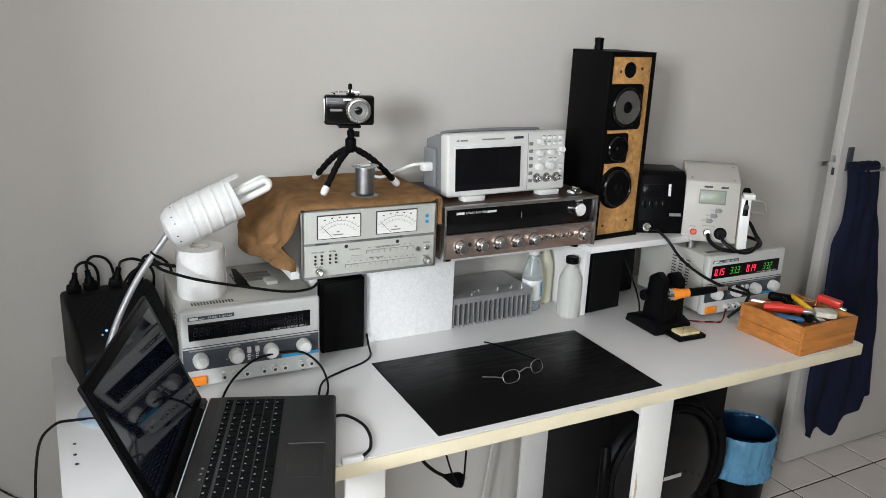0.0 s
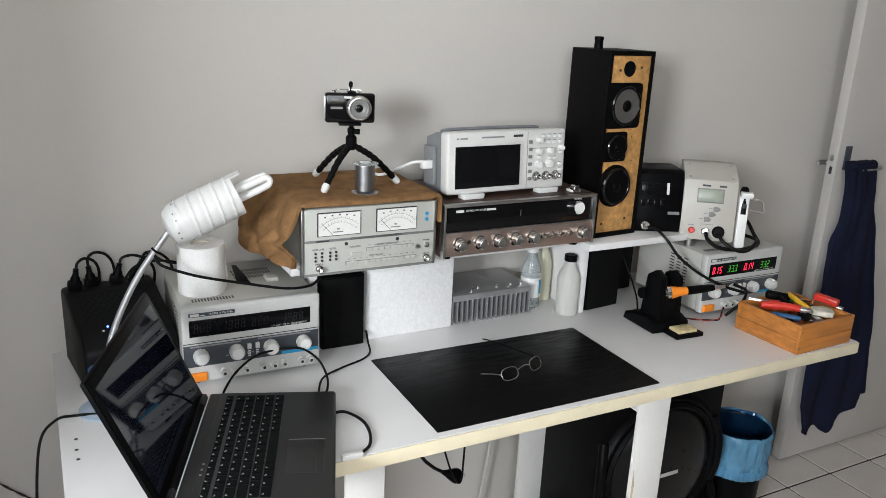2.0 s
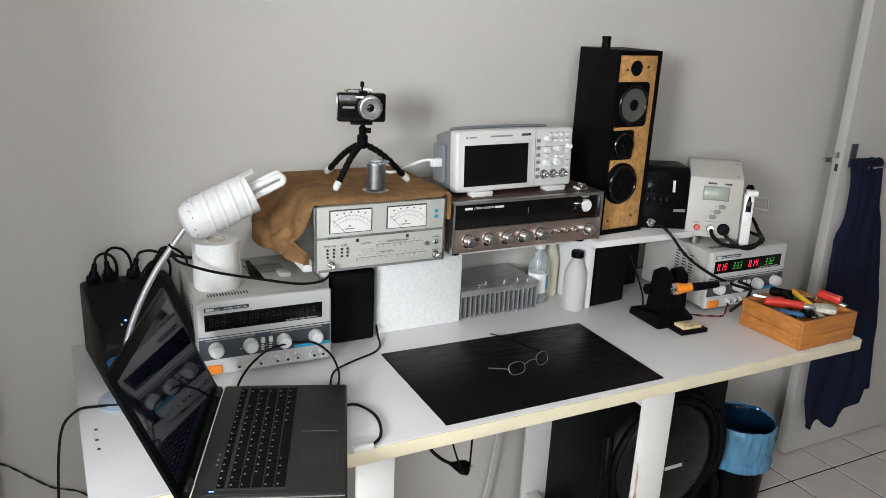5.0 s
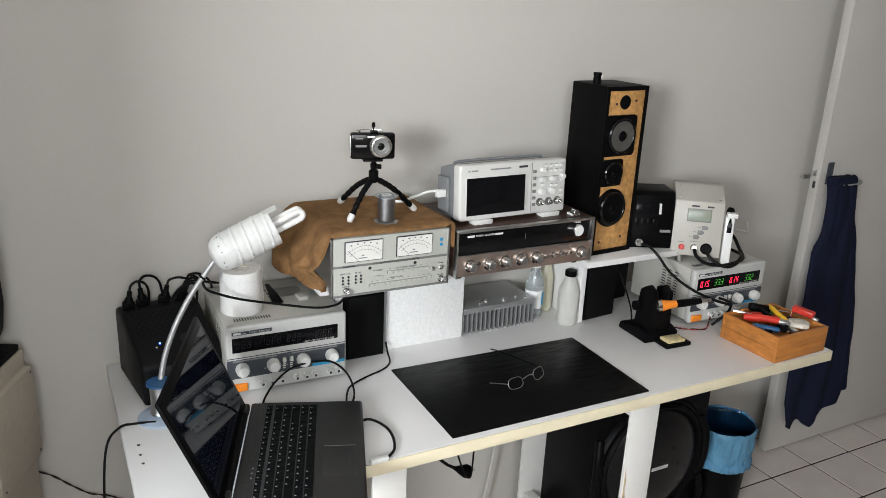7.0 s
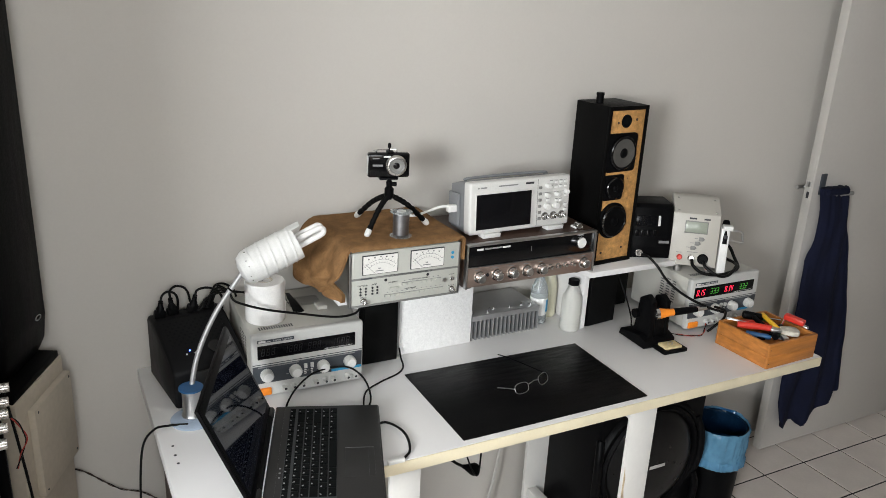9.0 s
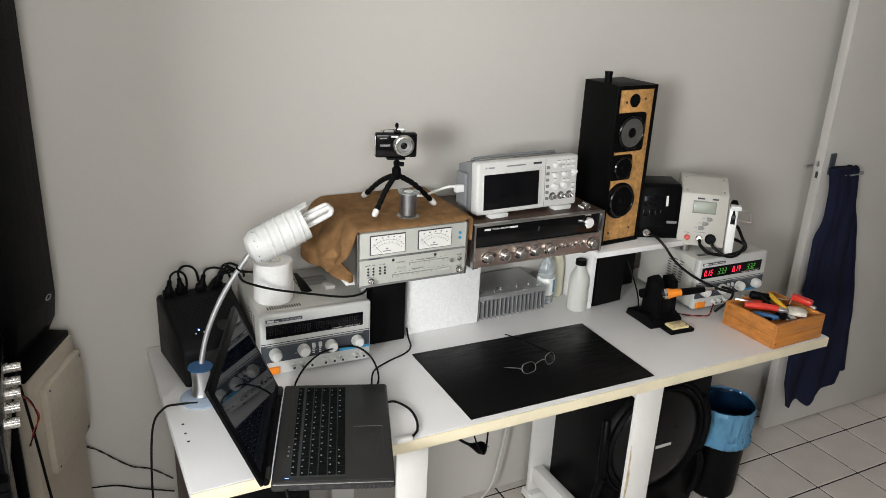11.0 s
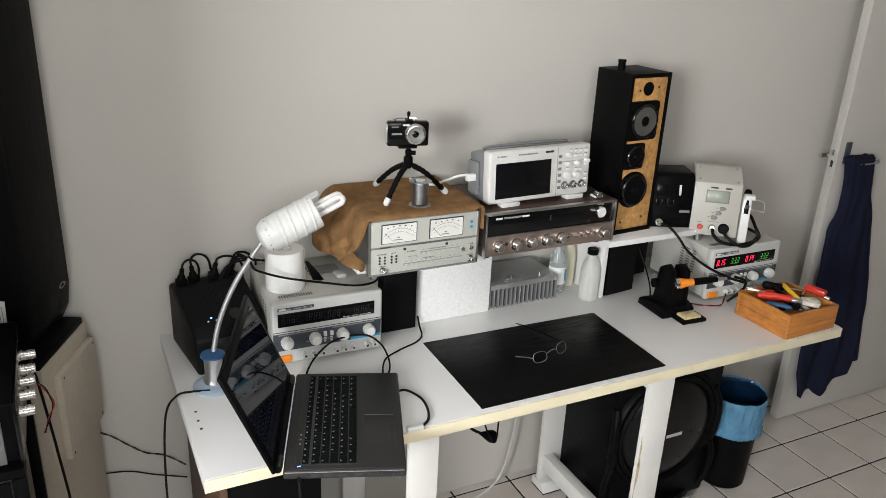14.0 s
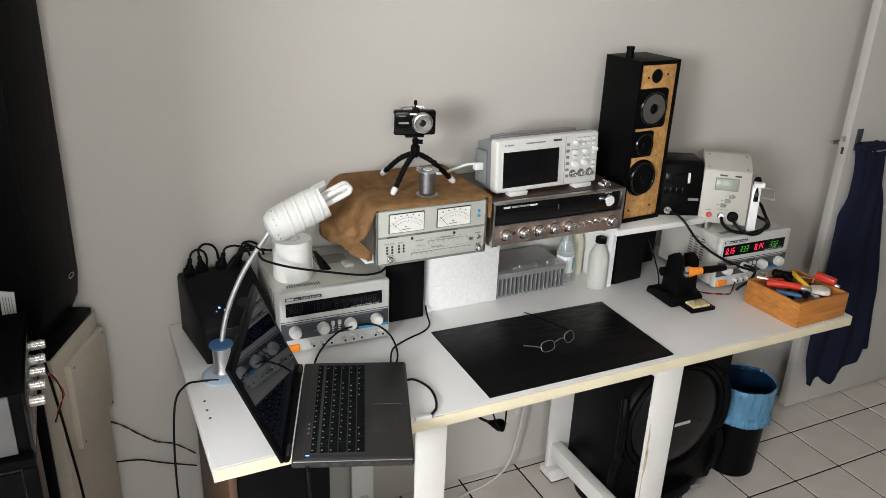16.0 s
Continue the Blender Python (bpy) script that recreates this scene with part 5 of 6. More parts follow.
# ---------- right end of the desk ----------
def build_iron_stand():
    d = thing("soldering_iron_stand", "black soldering iron stand with a yellow sponge tray", "iron stand", pose(1.378, 0.238, DT, 0, 0, -3))
    part("base", prism([(0.0, 0.0), (0.125, 0.0), (0.118, 0.022), (0.03, 0.036), (0.0, 0.024)], "x", -0.022, 0.092, 0.004), BLACKP, d)
    part("upright", prism([(0.012, 0.016), (0.085, 0.018), (0.072, 0.138), (0.045, 0.156), (0.016, 0.142)], "x", -0.002, 0.0205, 0.004), BLACKP, d)
    part("upright", prism([(0.012, 0.016), (0.085, 0.018), (0.072, 0.138), (0.045, 0.15), (0.02, 0.136)], "x", 0.056, 0.074, 0.003), BLACKP, d)
    part("block", prism([(0.014, 0.018), (0.085, 0.018), (0.074, 0.122), (0.02, 0.112)], "x", 0.021, 0.0555, 0.002), BLACKP, d)
    part("cross_piece", box(0.0205, 0.0555, 0.0145, 0.0275, 0.03, 0.112, 0.003), BLACKP, d)
    part("tray", box(0.012, 0.098, -0.052, 0.004, 0.0, 0.012, 0.003), BLACKP, d, "black sponge tray")
    sp = box(0.022, 0.082, -0.046, -0.006, 0.0118, 0.02, 0.003, 3)
    part("sponge", sp, SPONGE, d, "yellow cleaning sponge")
    part("tip_wire", tube([(0.04, -0.03, 0.0205), (0.05, -0.02, 0.026), (0.062, -0.024, 0.022), (0.05, -0.034, 0.0205)], 0.001, 6, 5), STEELB, d)
    part("knob", lathe([(0.014, 0), (0.014, 0.02), (0, 0.02)], 18), BLACKP, d, "", pose(-0.012, 0.075, 0.085, 0, 90, 0))


build_iron_stand()


def build_iron():
    a, b = Vector((1.405, 0.262, DT + 0.098)), Vector((1.585, 0.2, DT + 0.118))
    m = Matrix.Translation(a) @ (b - a).to_track_quat("Z", "Y").to_matrix().to_4x4()
    d = thing("soldering_iron", "soldering iron with orange and black grip resting in its stand", "soldering iron", m)
    part("collar", lathe([(0.006, -0.012), (0.012, -0.004), (0.018, 0.0), (0.018, 0.01), (0.014, 0.012)], 22), CHROME, d, "metal collar")
    part("orange_grip", lathe([(0.0155, 0.01), (0.0165, 0.014), (0.0125, 0.034), (0.011, 0.05), (0.011, 0.056)], 24), ORANGE, d, "orange rubber grip")
    part("black_grip", lathe([(0.0112, 0.0561), (0.0105, 0.1), (0.009, 0.115), (0.0075, 0.13), (0, 0.131)], 22), BLACKP, d, "black handle")
    part("strain_relief", lathe([(0.006, 0.13), (0.0045, 0.16), (0, 0.16)], 12), STEELB, d)


build_iron()


def build_tool_box():
    W, D, H, T = 0.205, 0.19, 0.074, 0.010
    M = pose(1.604, 0.006, DT, 0, 0, 1.5)
    d = thing("tool_box", "open varnished pine box holding hand tools", "box", M)
    part("bottom", box(T, W - T, T, D - T, 0.0, 0.008), PINE, d)
    for x0, x1, y0, y1 in ((0, W, 0, T), (0, W, D - T, D), (0, T, T + 0.0002, D - T - 0.0002), (W - T, W, T + 0.0002, D - T - 0.0002)):
        part("side_board", box(x0, x1, y0, y1, 0, H * 0.47, 0.0012), PINE, d)
        part("side_board", box(x0, x1, y0, y1, H * 0.47 + 0.0006, H, 0.0012), PINE, d)
    for z in (0.015, 0.058):
        for q in ((0.006, -0.0003), ):
            part("nail_hole", cyl(0.0016, 0.0006, 8), INK, d, "", at_front(0.006, 0.0003, z))
    return M


BOXM = build_tool_box()


def tool(name, label, category, pieces, pts_m):
    d = thing(name, label, category, BOXM @ pts_m, "tools in the pine box")
    for nm, bm, mt in pieces:
        part(nm, bm, mt, d)
    return d


tool("pliers", "red handled pliers lying on the other tools", "pliers", [
    ("handle", tube([(0.0, 0.0, 0), (0.05, 0.016, 0.002), (0.10, 0.008, 0)], 0.0075, 10, 6, taper=0.7), REDP), ("handle", tube([(0.0, -0.028, 0), (0.05, -0.022, 0.002), (0.10, -0.006, 0)], 0.0075, 10, 6, taper=0.7), REDP),
    ("jaw", box(0.098, 0.135, -0.01, 0.012, -0.006, 0.006, 0.003), STEELB)], pose(0.045, 0.15, 0.078, 0, 4, -42))
tool("paint_brush", "short grey bristled brush with a red handle", "brush", [
    ("handle", tube([(0, 0, 0), (0.05, 0, 0.003), (0.095, 0, 0)], 0.009, 10, 5), REDP), ("ferrule", box(0.092, 0.122, -0.016, 0.016, -0.005, 0.005, 0.002), STEELB),
    ("bristles", prism([(0.122, -0.016), (0.15, -0.025), (0.168, -0.022), (0.175, -0.006), (0.173, 0.008), (0.166, 0.022), (0.15, 0.025), (0.122, 0.016)], "z", -0.007, 0.007, 0.003), BRISTLE)], pose(0.012, 0.132, 0.084, 0, 1, -40))
tool("screwdriver", "blue screwdriver with a clear end", "screwdriver", [
    ("grip", lathe([(0.007, 0), (0.009, 0.005), (0.0085, 0.06), (0.006, 0.07), (0, 0.07)], 12), BLUED), ("blade", cyl(0.0025, 0.07, 10, m=pose(0, 0, 0.07)), CHROME)], pose(0.028, 0.11, 0.062, 0, 90, -50))
tool("screwdriver", "black handled screwdriver lying in the box", "screwdriver", [
    ("grip", lathe([(0.009, 0), (0.011, 0.006), (0.0095, 0.07), (0.006, 0.08), (0, 0.08)], 12), BLACKP), ("blade", cyl(0.003, 0.06, 10, m=pose(0, 0, 0.08)), CHROME)], pose(0.075, 0.045, 0.068, 0, 84, 28))
tool("screwdriver", "large black and green handled screwdriver", "screwdriver", [
    ("grip", lathe([(0.010, 0), (0.0125, 0.006), (0.0105, 0.06), (0.007, 0.07), (0, 0.07)], 12), BLACKP), ("ring", cyl(0.0115, 0.012, 12, m=pose(0, 0, 0.058)), GREENP), ("blade", cyl(0.003, 0.045, 10, m=pose(0, 0, 0.07)), CHROME)], pose(0.082, 0.172, 0.088, 0, 96, -32))
tool("side_cutter", "side cutters with one yellow and one black handle", "cutters", [
    ("handle", tube([(0.0, -0.008, 0.0), (0.02, 0.004, 0.012), (0.05, 0.012, 0.02), (0.08, 0.012, 0.022), (0.108, 0.004, 0.018)], 0.0075, 10, 6, taper=0.85), YELLOW),
    ("handle", tube([(0.0, 0.006, -0.002), (0.02, 0.026, 0.008), (0.05, 0.04, 0.014), (0.08, 0.042, 0.016), (0.1, 0.036, 0.014)], 0.008, 10, 6, taper=0.9), BLACKP),
    ("ring", box(-0.006, 0.014, 0.006, 0.02, -0.006, 0.006, 0.003), GREENP), ("jaw", box(-0.03, 0.002, -0.009, 0.009, -0.006, 0.004, 0.003), STEELB)], pose(0.102, 0.045, 0.07, 0, 0, 68))
tool("clip", "red plastic clip on the box rim", "clip", [("body", box(0, 0.06, -0.012, 0.012, 0, 0.018, 0.004), REDP), ("spring", box(0.008, 0.072, 0.002, 0.016, -0.008, -0.0005, 0.002), STEELB)], pose(0.188, 0.108, 0.083, 0, 6, -72))
tool("tweezers", "slim bare steel tweezers in the box", "tweezers", [("arm", tube([(0, 0, 0), (0.06, 0.005, 0.002), (0.12, 0, 0)], 0.002, 6, 4), STEELB), ("arm", tube([(0, 0, 0.004), (0.06, -0.005, 0.006), (0.12, 0, 0.004)], 0.002, 6, 4), STEELB)], pose(0.02, 0.176, 0.082, 0, 2, -58))
tool("knife", "dark handled craft knife", "knife", [("body", box(0, 0.12, -0.008, 0.008, 0, 0.01, 0.003), BLACKP), ("blade", box(0.12, 0.15, -0.005, 0.005, 0.004, 0.006), STEELB)], pose(0.04, 0.07, 0.052, 0, 0, 8))


def build_glasses():
    d = thing("eyeglasses", "thin wire rimmed glasses lying on the mat", "glasses", pose(0, 0, 0))
    z = DT + 0.0045
    temple_pts = []
    for cx, cy, a in ((0.874, 0.153, 8), (0.955, 0.176, 26)):
        M = pose(cx, cy, z + 0.014, 62, 0, a)
        ring = [(0.0225 * math.copysign(abs(math.cos(2 * math.pi * i / 28)) ** 0.75, math.cos(2 * math.pi * i / 28)), 0.0135 * math.copysign(abs(math.sin(2 * math.pi * i / 28)) ** 0.75, math.sin(2 * math.pi * i / 28)), 0) for i in range(29)]
        rim = part("rim", tube(ring, 0.0009, 6, 2, m=M), STEELB, d, "thin metal rim")
        lens = part("lens", prism([(p[0] * 0.96, p[1] * 0.96) for p in ring[:-1]], "z", -0.0007, 0.0007, m=M), GLASS, d, "clear lens")
        lens.visible_shadow = False
    part("bridge", tube([(0.898, 0.158, z + 0.018), (0.915, 0.160, z + 0.024), (0.933, 0.168, z + 0.018)], 0.0011, 6, 5), STEELB, d)
    part("temple", tube([(0.851, 0.150, z + 0.016), (0.845, 0.165, z + 0.012), (0.838, 0.182, z + 0.006), (0.83, 0.2, z - 0.0002)], 0.0013, 6, 5), STEELB, d, "thin side arm")
    part("temple", tube([(0.977, 0.188, z + 0.016), (0.968, 0.24, z + 0.010), (0.952, 0.3, z + 0.006), (0.935, 0.345, z + 0.004), (0.93, 0.365, z)], 0.0015, 6, 6), BLACKP, d, "thin dark side arm")


build_glasses()


# ---------- door, coat and floor things ----------
def build_door():
    X0, X1, Y0, Y1 = 2.365, 3.2, 0.535, 0.572
    d = structure("door_1", box(X0, X1, Y0, Y1, 0.008, 2.1, 0.002), DOORP, "grey-white painted door standing open against the wall", "door")
    part("lock_plate", box(X0 - 0.0012, X0 + 0.001, Y0 + 0.008, Y1 - 0.008, 1.06, 1.24, 0.0004), DOORP, d, "painted lock plate")
    part("latch", box(X0 - 0.012, X0 - 0.001, Y0 + 0.012, Y1 - 0.014, 1.135, 1.155, 0.002), STEELB, d, "metal latch")
    part("bolt_hole", box(X0 - 0.0016, X0 - 0.0011, Y0 + 0.012, Y1 - 0.014, 1.09, 1.115), INK, d)
    part("handle_plate", box(X0 + 0.03, X0 + 0.06, Y0 - 0.006, Y0 - 0.0002, 1.105, 1.185, 0.0028), PANELD, d, "dark metal handle plate")
    part("handle", tube([(X0 + 0.055, Y0 - 0.006, 1.115), (X0 + 0.055, Y0 - 0.045, 1.115), (X0 + 0.075, Y0 - 0.05, 1.115), (X0 + 0.16, Y0 - 0.05, 1.115)], 0.008, 12, 5), METERD, d, "dark lever handle")
    part("back_handle", tube([(X0 + 0.055, Y1 + 0.001, 1.115), (X0 + 0.055, Y1 + 0.04, 1.115), (X0 + 0.05, Y1 + 0.046, 1.115), (X0 + 0.018, Y1 + 0.046, 1.115)], 0.007, 12, 5), STEELB, d)


build_door()


def build_cloth():
    """Dark clothing over the door handle, in two hanging lengths with folds."""
    def sheet(x_top, x_bot, z_top, z_bot, y_off, nz, hem, bulge):
        bm = bmesh.new()
        nu, nv = 30, 36
        F, B = [], []
        for j in range(nv):
            v = j / (nv - 1)
            f, b = [], []
            for i in range(nu):
                u = i / (nu - 1)
                s = v ** 0.8
                x = (x_top[0] + (x_bot[0] - x_top[0]) * s) * (1 - u) + (x_top[1] + (x_bot[1] - x_top[1]) * s) * u
                zb = z_bot + np.interp(u, *zip(*hem))
                z = z_top + (zb - z_top) * v
                x += 0.014 * noise.noise((v * 3, u * 0.5, nz)) * (1 if v < 0.95 else 0.6) + 0.03 * (1 - u) * math.sin(math.pi * min(1, v / 0.35)) - 0.014 * (1 - u) * max(0, 1 - abs(v - 0.3) / 0.05)
                y = y_off - 0.012 * math.sin(u * (9 + 5 * v) + nz + 1.5 * noise.noise((u * 2, v * 2.5, nz))) * (0.3 + 0.7 * v) - bulge * math.sin(u * math.pi) * (1 - 0.5 * v)
                y += 0.006 * noise.noise((u * 9, v * 9, nz))
                f.append(bm.verts.new((x, y, z)))
                b.append(bm.verts.new((x, y + 0.012 + bulge * math.sin(u * math.pi), z)))
            F.append(f), B.append(b)
        for G_, flip in ((F, False), (B, True)):
            for j in range(nv - 1):
                for i in range(nu - 1):
                    q = [G_[j][i], G_[j][i + 1], G_[j + 1][i + 1], G_[j + 1][i]]
                    bm.faces.new(q[::-1] if flip else q)
        ring = lambda G_: G_[0] + [r[-1] for r in G_[1:]] + G_[-1][-2::-1] + [r[0] for r in G_[-2:0:-1]]
        a, b = ring(F), ring(B)
        for i in range(len(a)):
            j = (i + 1) % len(a)
            bm.faces.new((a[i], b[i], b[j], a[j]))
        bmesh.ops.recalc_face_normals(bm, faces=bm.faces)
        return bm

    d = thing("trousers", "dark navy cloth trousers hanging from the door handle", "clothes", pose(0, 0, 0))
    part("front_leg", sheet((2.362, 2.51), (2.37, 2.70), 1.14, 0.118, 0.495, 0.4, [(0, 0.13), (0.06, 0.055), (0.17, 0.0), (0.22, 0.022), (0.3, 0.036), (0.38, 0.02), (0.46, -0.006), (0.53, 0.02), (0.7, 0.042), (0.93, 0.068), (1, 0.13)], 0.02), NAVY, d, sharp=80)
    part("back_leg", sheet((2.40, 2.522), (2.58, 2.77), 1.135, 0.212, 0.518, 2.1, [(0, 0.01), (0.5, 0.0), (1, 0.014)], 0.006), NAVY, d, sharp=80)
    part("waistband", box(2.376, 2.5, 0.474, 0.518, 1.112, 1.139, 0.01, 3), NAVY, d)


build_cloth()


def build_party_speaker():
    d = thing("party_speaker", "large black party loudspeaker standing under the desk", "loudspeaker", pose(1.29, 0.295, 0))
    W, D, H = 0.435, 0.32, 0.70
    C = 0.205
    part("cabinet", prism([(0.0, 0.03), (0.05, 0.0), (D, 0.0), (D, H), (0.03, H), (0.0, H - 0.05)], "x", 0, W, 0.012), BLACKP, d)
    part("collar", lathe([(0.225, -0.005), (0.222, 0.01), (0.212, 0.022), (0.204, 0.022), (0.2, 0.0)], 64), BLACKP, d, "black moulded collar round the woofer", at_front(C, 0.006, 0.345))
    w = part("woofer_ring", lathe([(0.2, 0), (0.2, 0.022), (0.192, 0.03), (0.184, 0.026), (0.18, 0.01)], 64), BLACKP, d, "black plastic woofer ring", at_front(C, 0.004, 0.345))
    part("grille", lathe([(0.182, 0.012), (0.17, 0.026), (0.14, 0.038), (0.08, 0.048), (0, 0.052)], 64), GRILLE, w, "domed black grille")
    part("logo_mark", box(-0.032, 0.032, -0.0055, 0.0055, 0.0, 0.0015), PRINTW, w, "pale plain maker mark", pose(0.0, 0.0, 0.0522, 0, 0, 0))
    for sx in (-1, 1):
        part("side_grip", tube([(sx * 0.196, -0.002, 0.22), (sx * 0.212, -0.02, 0.27), (sx * 0.217, -0.026, 0.335), (sx * 0.214, -0.022, 0.40), (sx * 0.20, -0.004, 0.455)], 0.014, 12, 6), BLACKP, d, "glossy curved side grip", pose(C, 0.01, 0))
        part("grip_foot", tube([(sx * 0.206, -0.02, 0.25), (sx * 0.226, -0.022, 0.19), (sx * 0.222, -0.015, 0.10), (sx * 0.205, 0.0, 0.055)], 0.013, 10, 5), BLACKP, d, "", pose(C, 0.01, 0))
    ell = [(C + 0.245 * math.cos(radians(q)), 0.12 + 0.155 * math.sin(radians(q))) for q in range(0, 360, 10)]
    part("skirt", prism(ell, "z", 0.0, 0.055, 0.008), BLACKP, d, "rounded black base skirt")
    part("base_mark", box(C + 0.12, C + 0.165, -0.026, -0.0225, 0.02, 0.04, m=pose(0, 0, 0)), INKG, d, "small grey label")
    part("top_horn", box(0.06, W - 0.06, -0.012, 0.004, 0.57, 0.66, 0.012, 3), BLACKG, d, "glossy horn panel")


build_party_speaker()


def build_bin():
    d = thing("waste_bin", "round black waste bin lined with a blue bag", "waste bin", pose(1.874, 0.352, 0))
    part("bucket", lathe([(0.078, 0.0), (0.083, 0.006), (0.097, 0.352), (0.1, 0.358), (0.094, 0.358), (0.08, 0.01), (0, 0.01)], 40), BLACKP, d)
    def film_sheet(prof, seed, fold):
        bm = bmesh.new()
        n, rows = 150, []
        for k, (r, z) in enumerate(prof):
            row = []
            for i in range(n):
                a = 2 * math.pi * i / n
                c, q = math.cos(a), math.sin(a)
                w = noise.noise((c * 2.4, q * 2.4, k * 0.35 + seed)) * 0.9 + 0.5 * noise.noise((c * 7, q * 7, k * 0.5 + seed)) + 0.3 * noise.noise((c * 15, q * 15, k * 0.8 + seed))
                hang = 0.008 * noise.noise((c * 1.6, q * 1.6, seed)) if k == 0 else 0
                crease = (1 - abs(noise.noise((c * 5 + seed, q * 5, z * 16)))) ** 4 + 0.7 * (1 - abs(noise.noise((c * 11, q * 11 + seed, z * 34)))) ** 5
                rr = r + fold * (abs(w) * 0.7 + 0.55 * crease)
                row.append(bm.verts.new((rr * c, rr * q, z + hang + 0.4 * abs(fold) * w)))
            rows.append(row)
        for a, b in zip(rows, rows[1:]):
            for i in range(n):
                bm.faces.new((a[i], a[(i + 1) % n], b[(i + 1) % n], b[i]))
        return bm

    out = [(0.0945, 0.222), (0.096, 0.226)] + [(0.0955 + 0.006 * k / 11, 0.232 + 0.0112 * k) for k in range(12)] + [(0.1005, 0.363), (0.0985, 0.3655)]
    bag = part("bag", film_sheet(out, 1.0, 0.0085), BAG, d, "crumpled translucent blue plastic bag", sharp=60)
    part("folded_hem", film_sheet([(0.0985, 0.221), (0.1005, 0.224), (0.1005, 0.25), (0.099, 0.254)], 1.0, 0.0085), BAG, bag, "doubled pale blue hem", sharp=60)
    inn = [(0.0985, 0.3655), (0.0945, 0.36)] + [(0.092 - 0.0022 * k, 0.345 - 0.026 * k) for k in range(11)] + [(0.03, 0.03)]
    part("lining", film_sheet(inn, 2.0, -0.006), BAGIN, bag, "glossy inside of the bag, its shade put into the colour", sharp=60)


build_bin()


def build_under_desk():
    d = thing("cabinet", "dark cabinet with a brown wooden side under the desk", "cabinet", pose(0.035, 0.05, 0))
    part("side_panel", box(0.0, 0.016, 0.0, 0.5, 0.0, 0.72, 0.001), BROWNW, d, "brown wood side panel")
    part("body", box(0.0165, 0.22, 0.006, 0.49, 0.0, 0.715, 0.003), BLACKP, d, "black body")


build_under_desk()

# ---------- beside the desk ----------
SIDE = pose(-0.272, 0.384, 0, 0, 0, -24)  # local y runs along the visible side, towards the wall


def build_side_cabinet():
    d = thing("side_cabinet", "cream painted wooden cabinet with a screwed-on side panel", "cabinet", SIDE)
    part("body", box(-0.36, 0.0, 0.0, 0.245, 0, 0.885, 0.004), CREAMB, d)
    p = part("side_panel", box(0.0002, 0.018, 0.046, 0.24, 0.62, 0.846, 0.003), CREAMB, d, "screwed-on cream panel")
    for y, z in ((0.06, 0.835), (0.228, 0.835), (0.06, 0.632), (0.228, 0.632)):
        part("screw", cyl(0.003, 0.001, 10), INK, p, "dark screw head", pose(0.0176, y, z, 0, 90, 0))
    e = thing("black_speaker", "tall black loudspeaker cabinet standing on the cream cabinet", "loudspeaker", SIDE @ pose(0, 0, 0.885))
    part("paper_label", box(-0.107, -0.076, 0.0286, 0.0299, 0.088, 0.15, m=pose(0, 0, 0, 0, 3, 0)), PRINTW, e, "white paper label with grey writing")
    for k in range(4):
        part("label_line", box(-0.095 + 0.006 * k, -0.0935 + 0.006 * k, 0.0281, 0.0285, 0.098, 0.142), INKG, e)
    part("plinth", box(-0.36, -0.004, 0.002, 0.238, 0, 0.016, 0.003), BLACKV, e)
    part("cabinet", prism([(-0.36, 0.0165), (-0.046, 0.0165), (-0.024, 0.06), (-0.016, 0.12), (-0.016, 1.05), (-0.36, 1.05)], "y", 0.03, 0.228, 0.006), BLACKV, e)
    part("emblem", lathe([(0.011, 0), (0.011, 0.002), (0.0085, 0.002), (0.0085, 0.0)], 24, m=pose(-0.0162, 0.185, 0.125, 0, 90, 0) @ Matrix.Diagonal((0.6, 1.3, 1, 1))), STEELB, e, "small oval metal emblem")


build_side_cabinet()


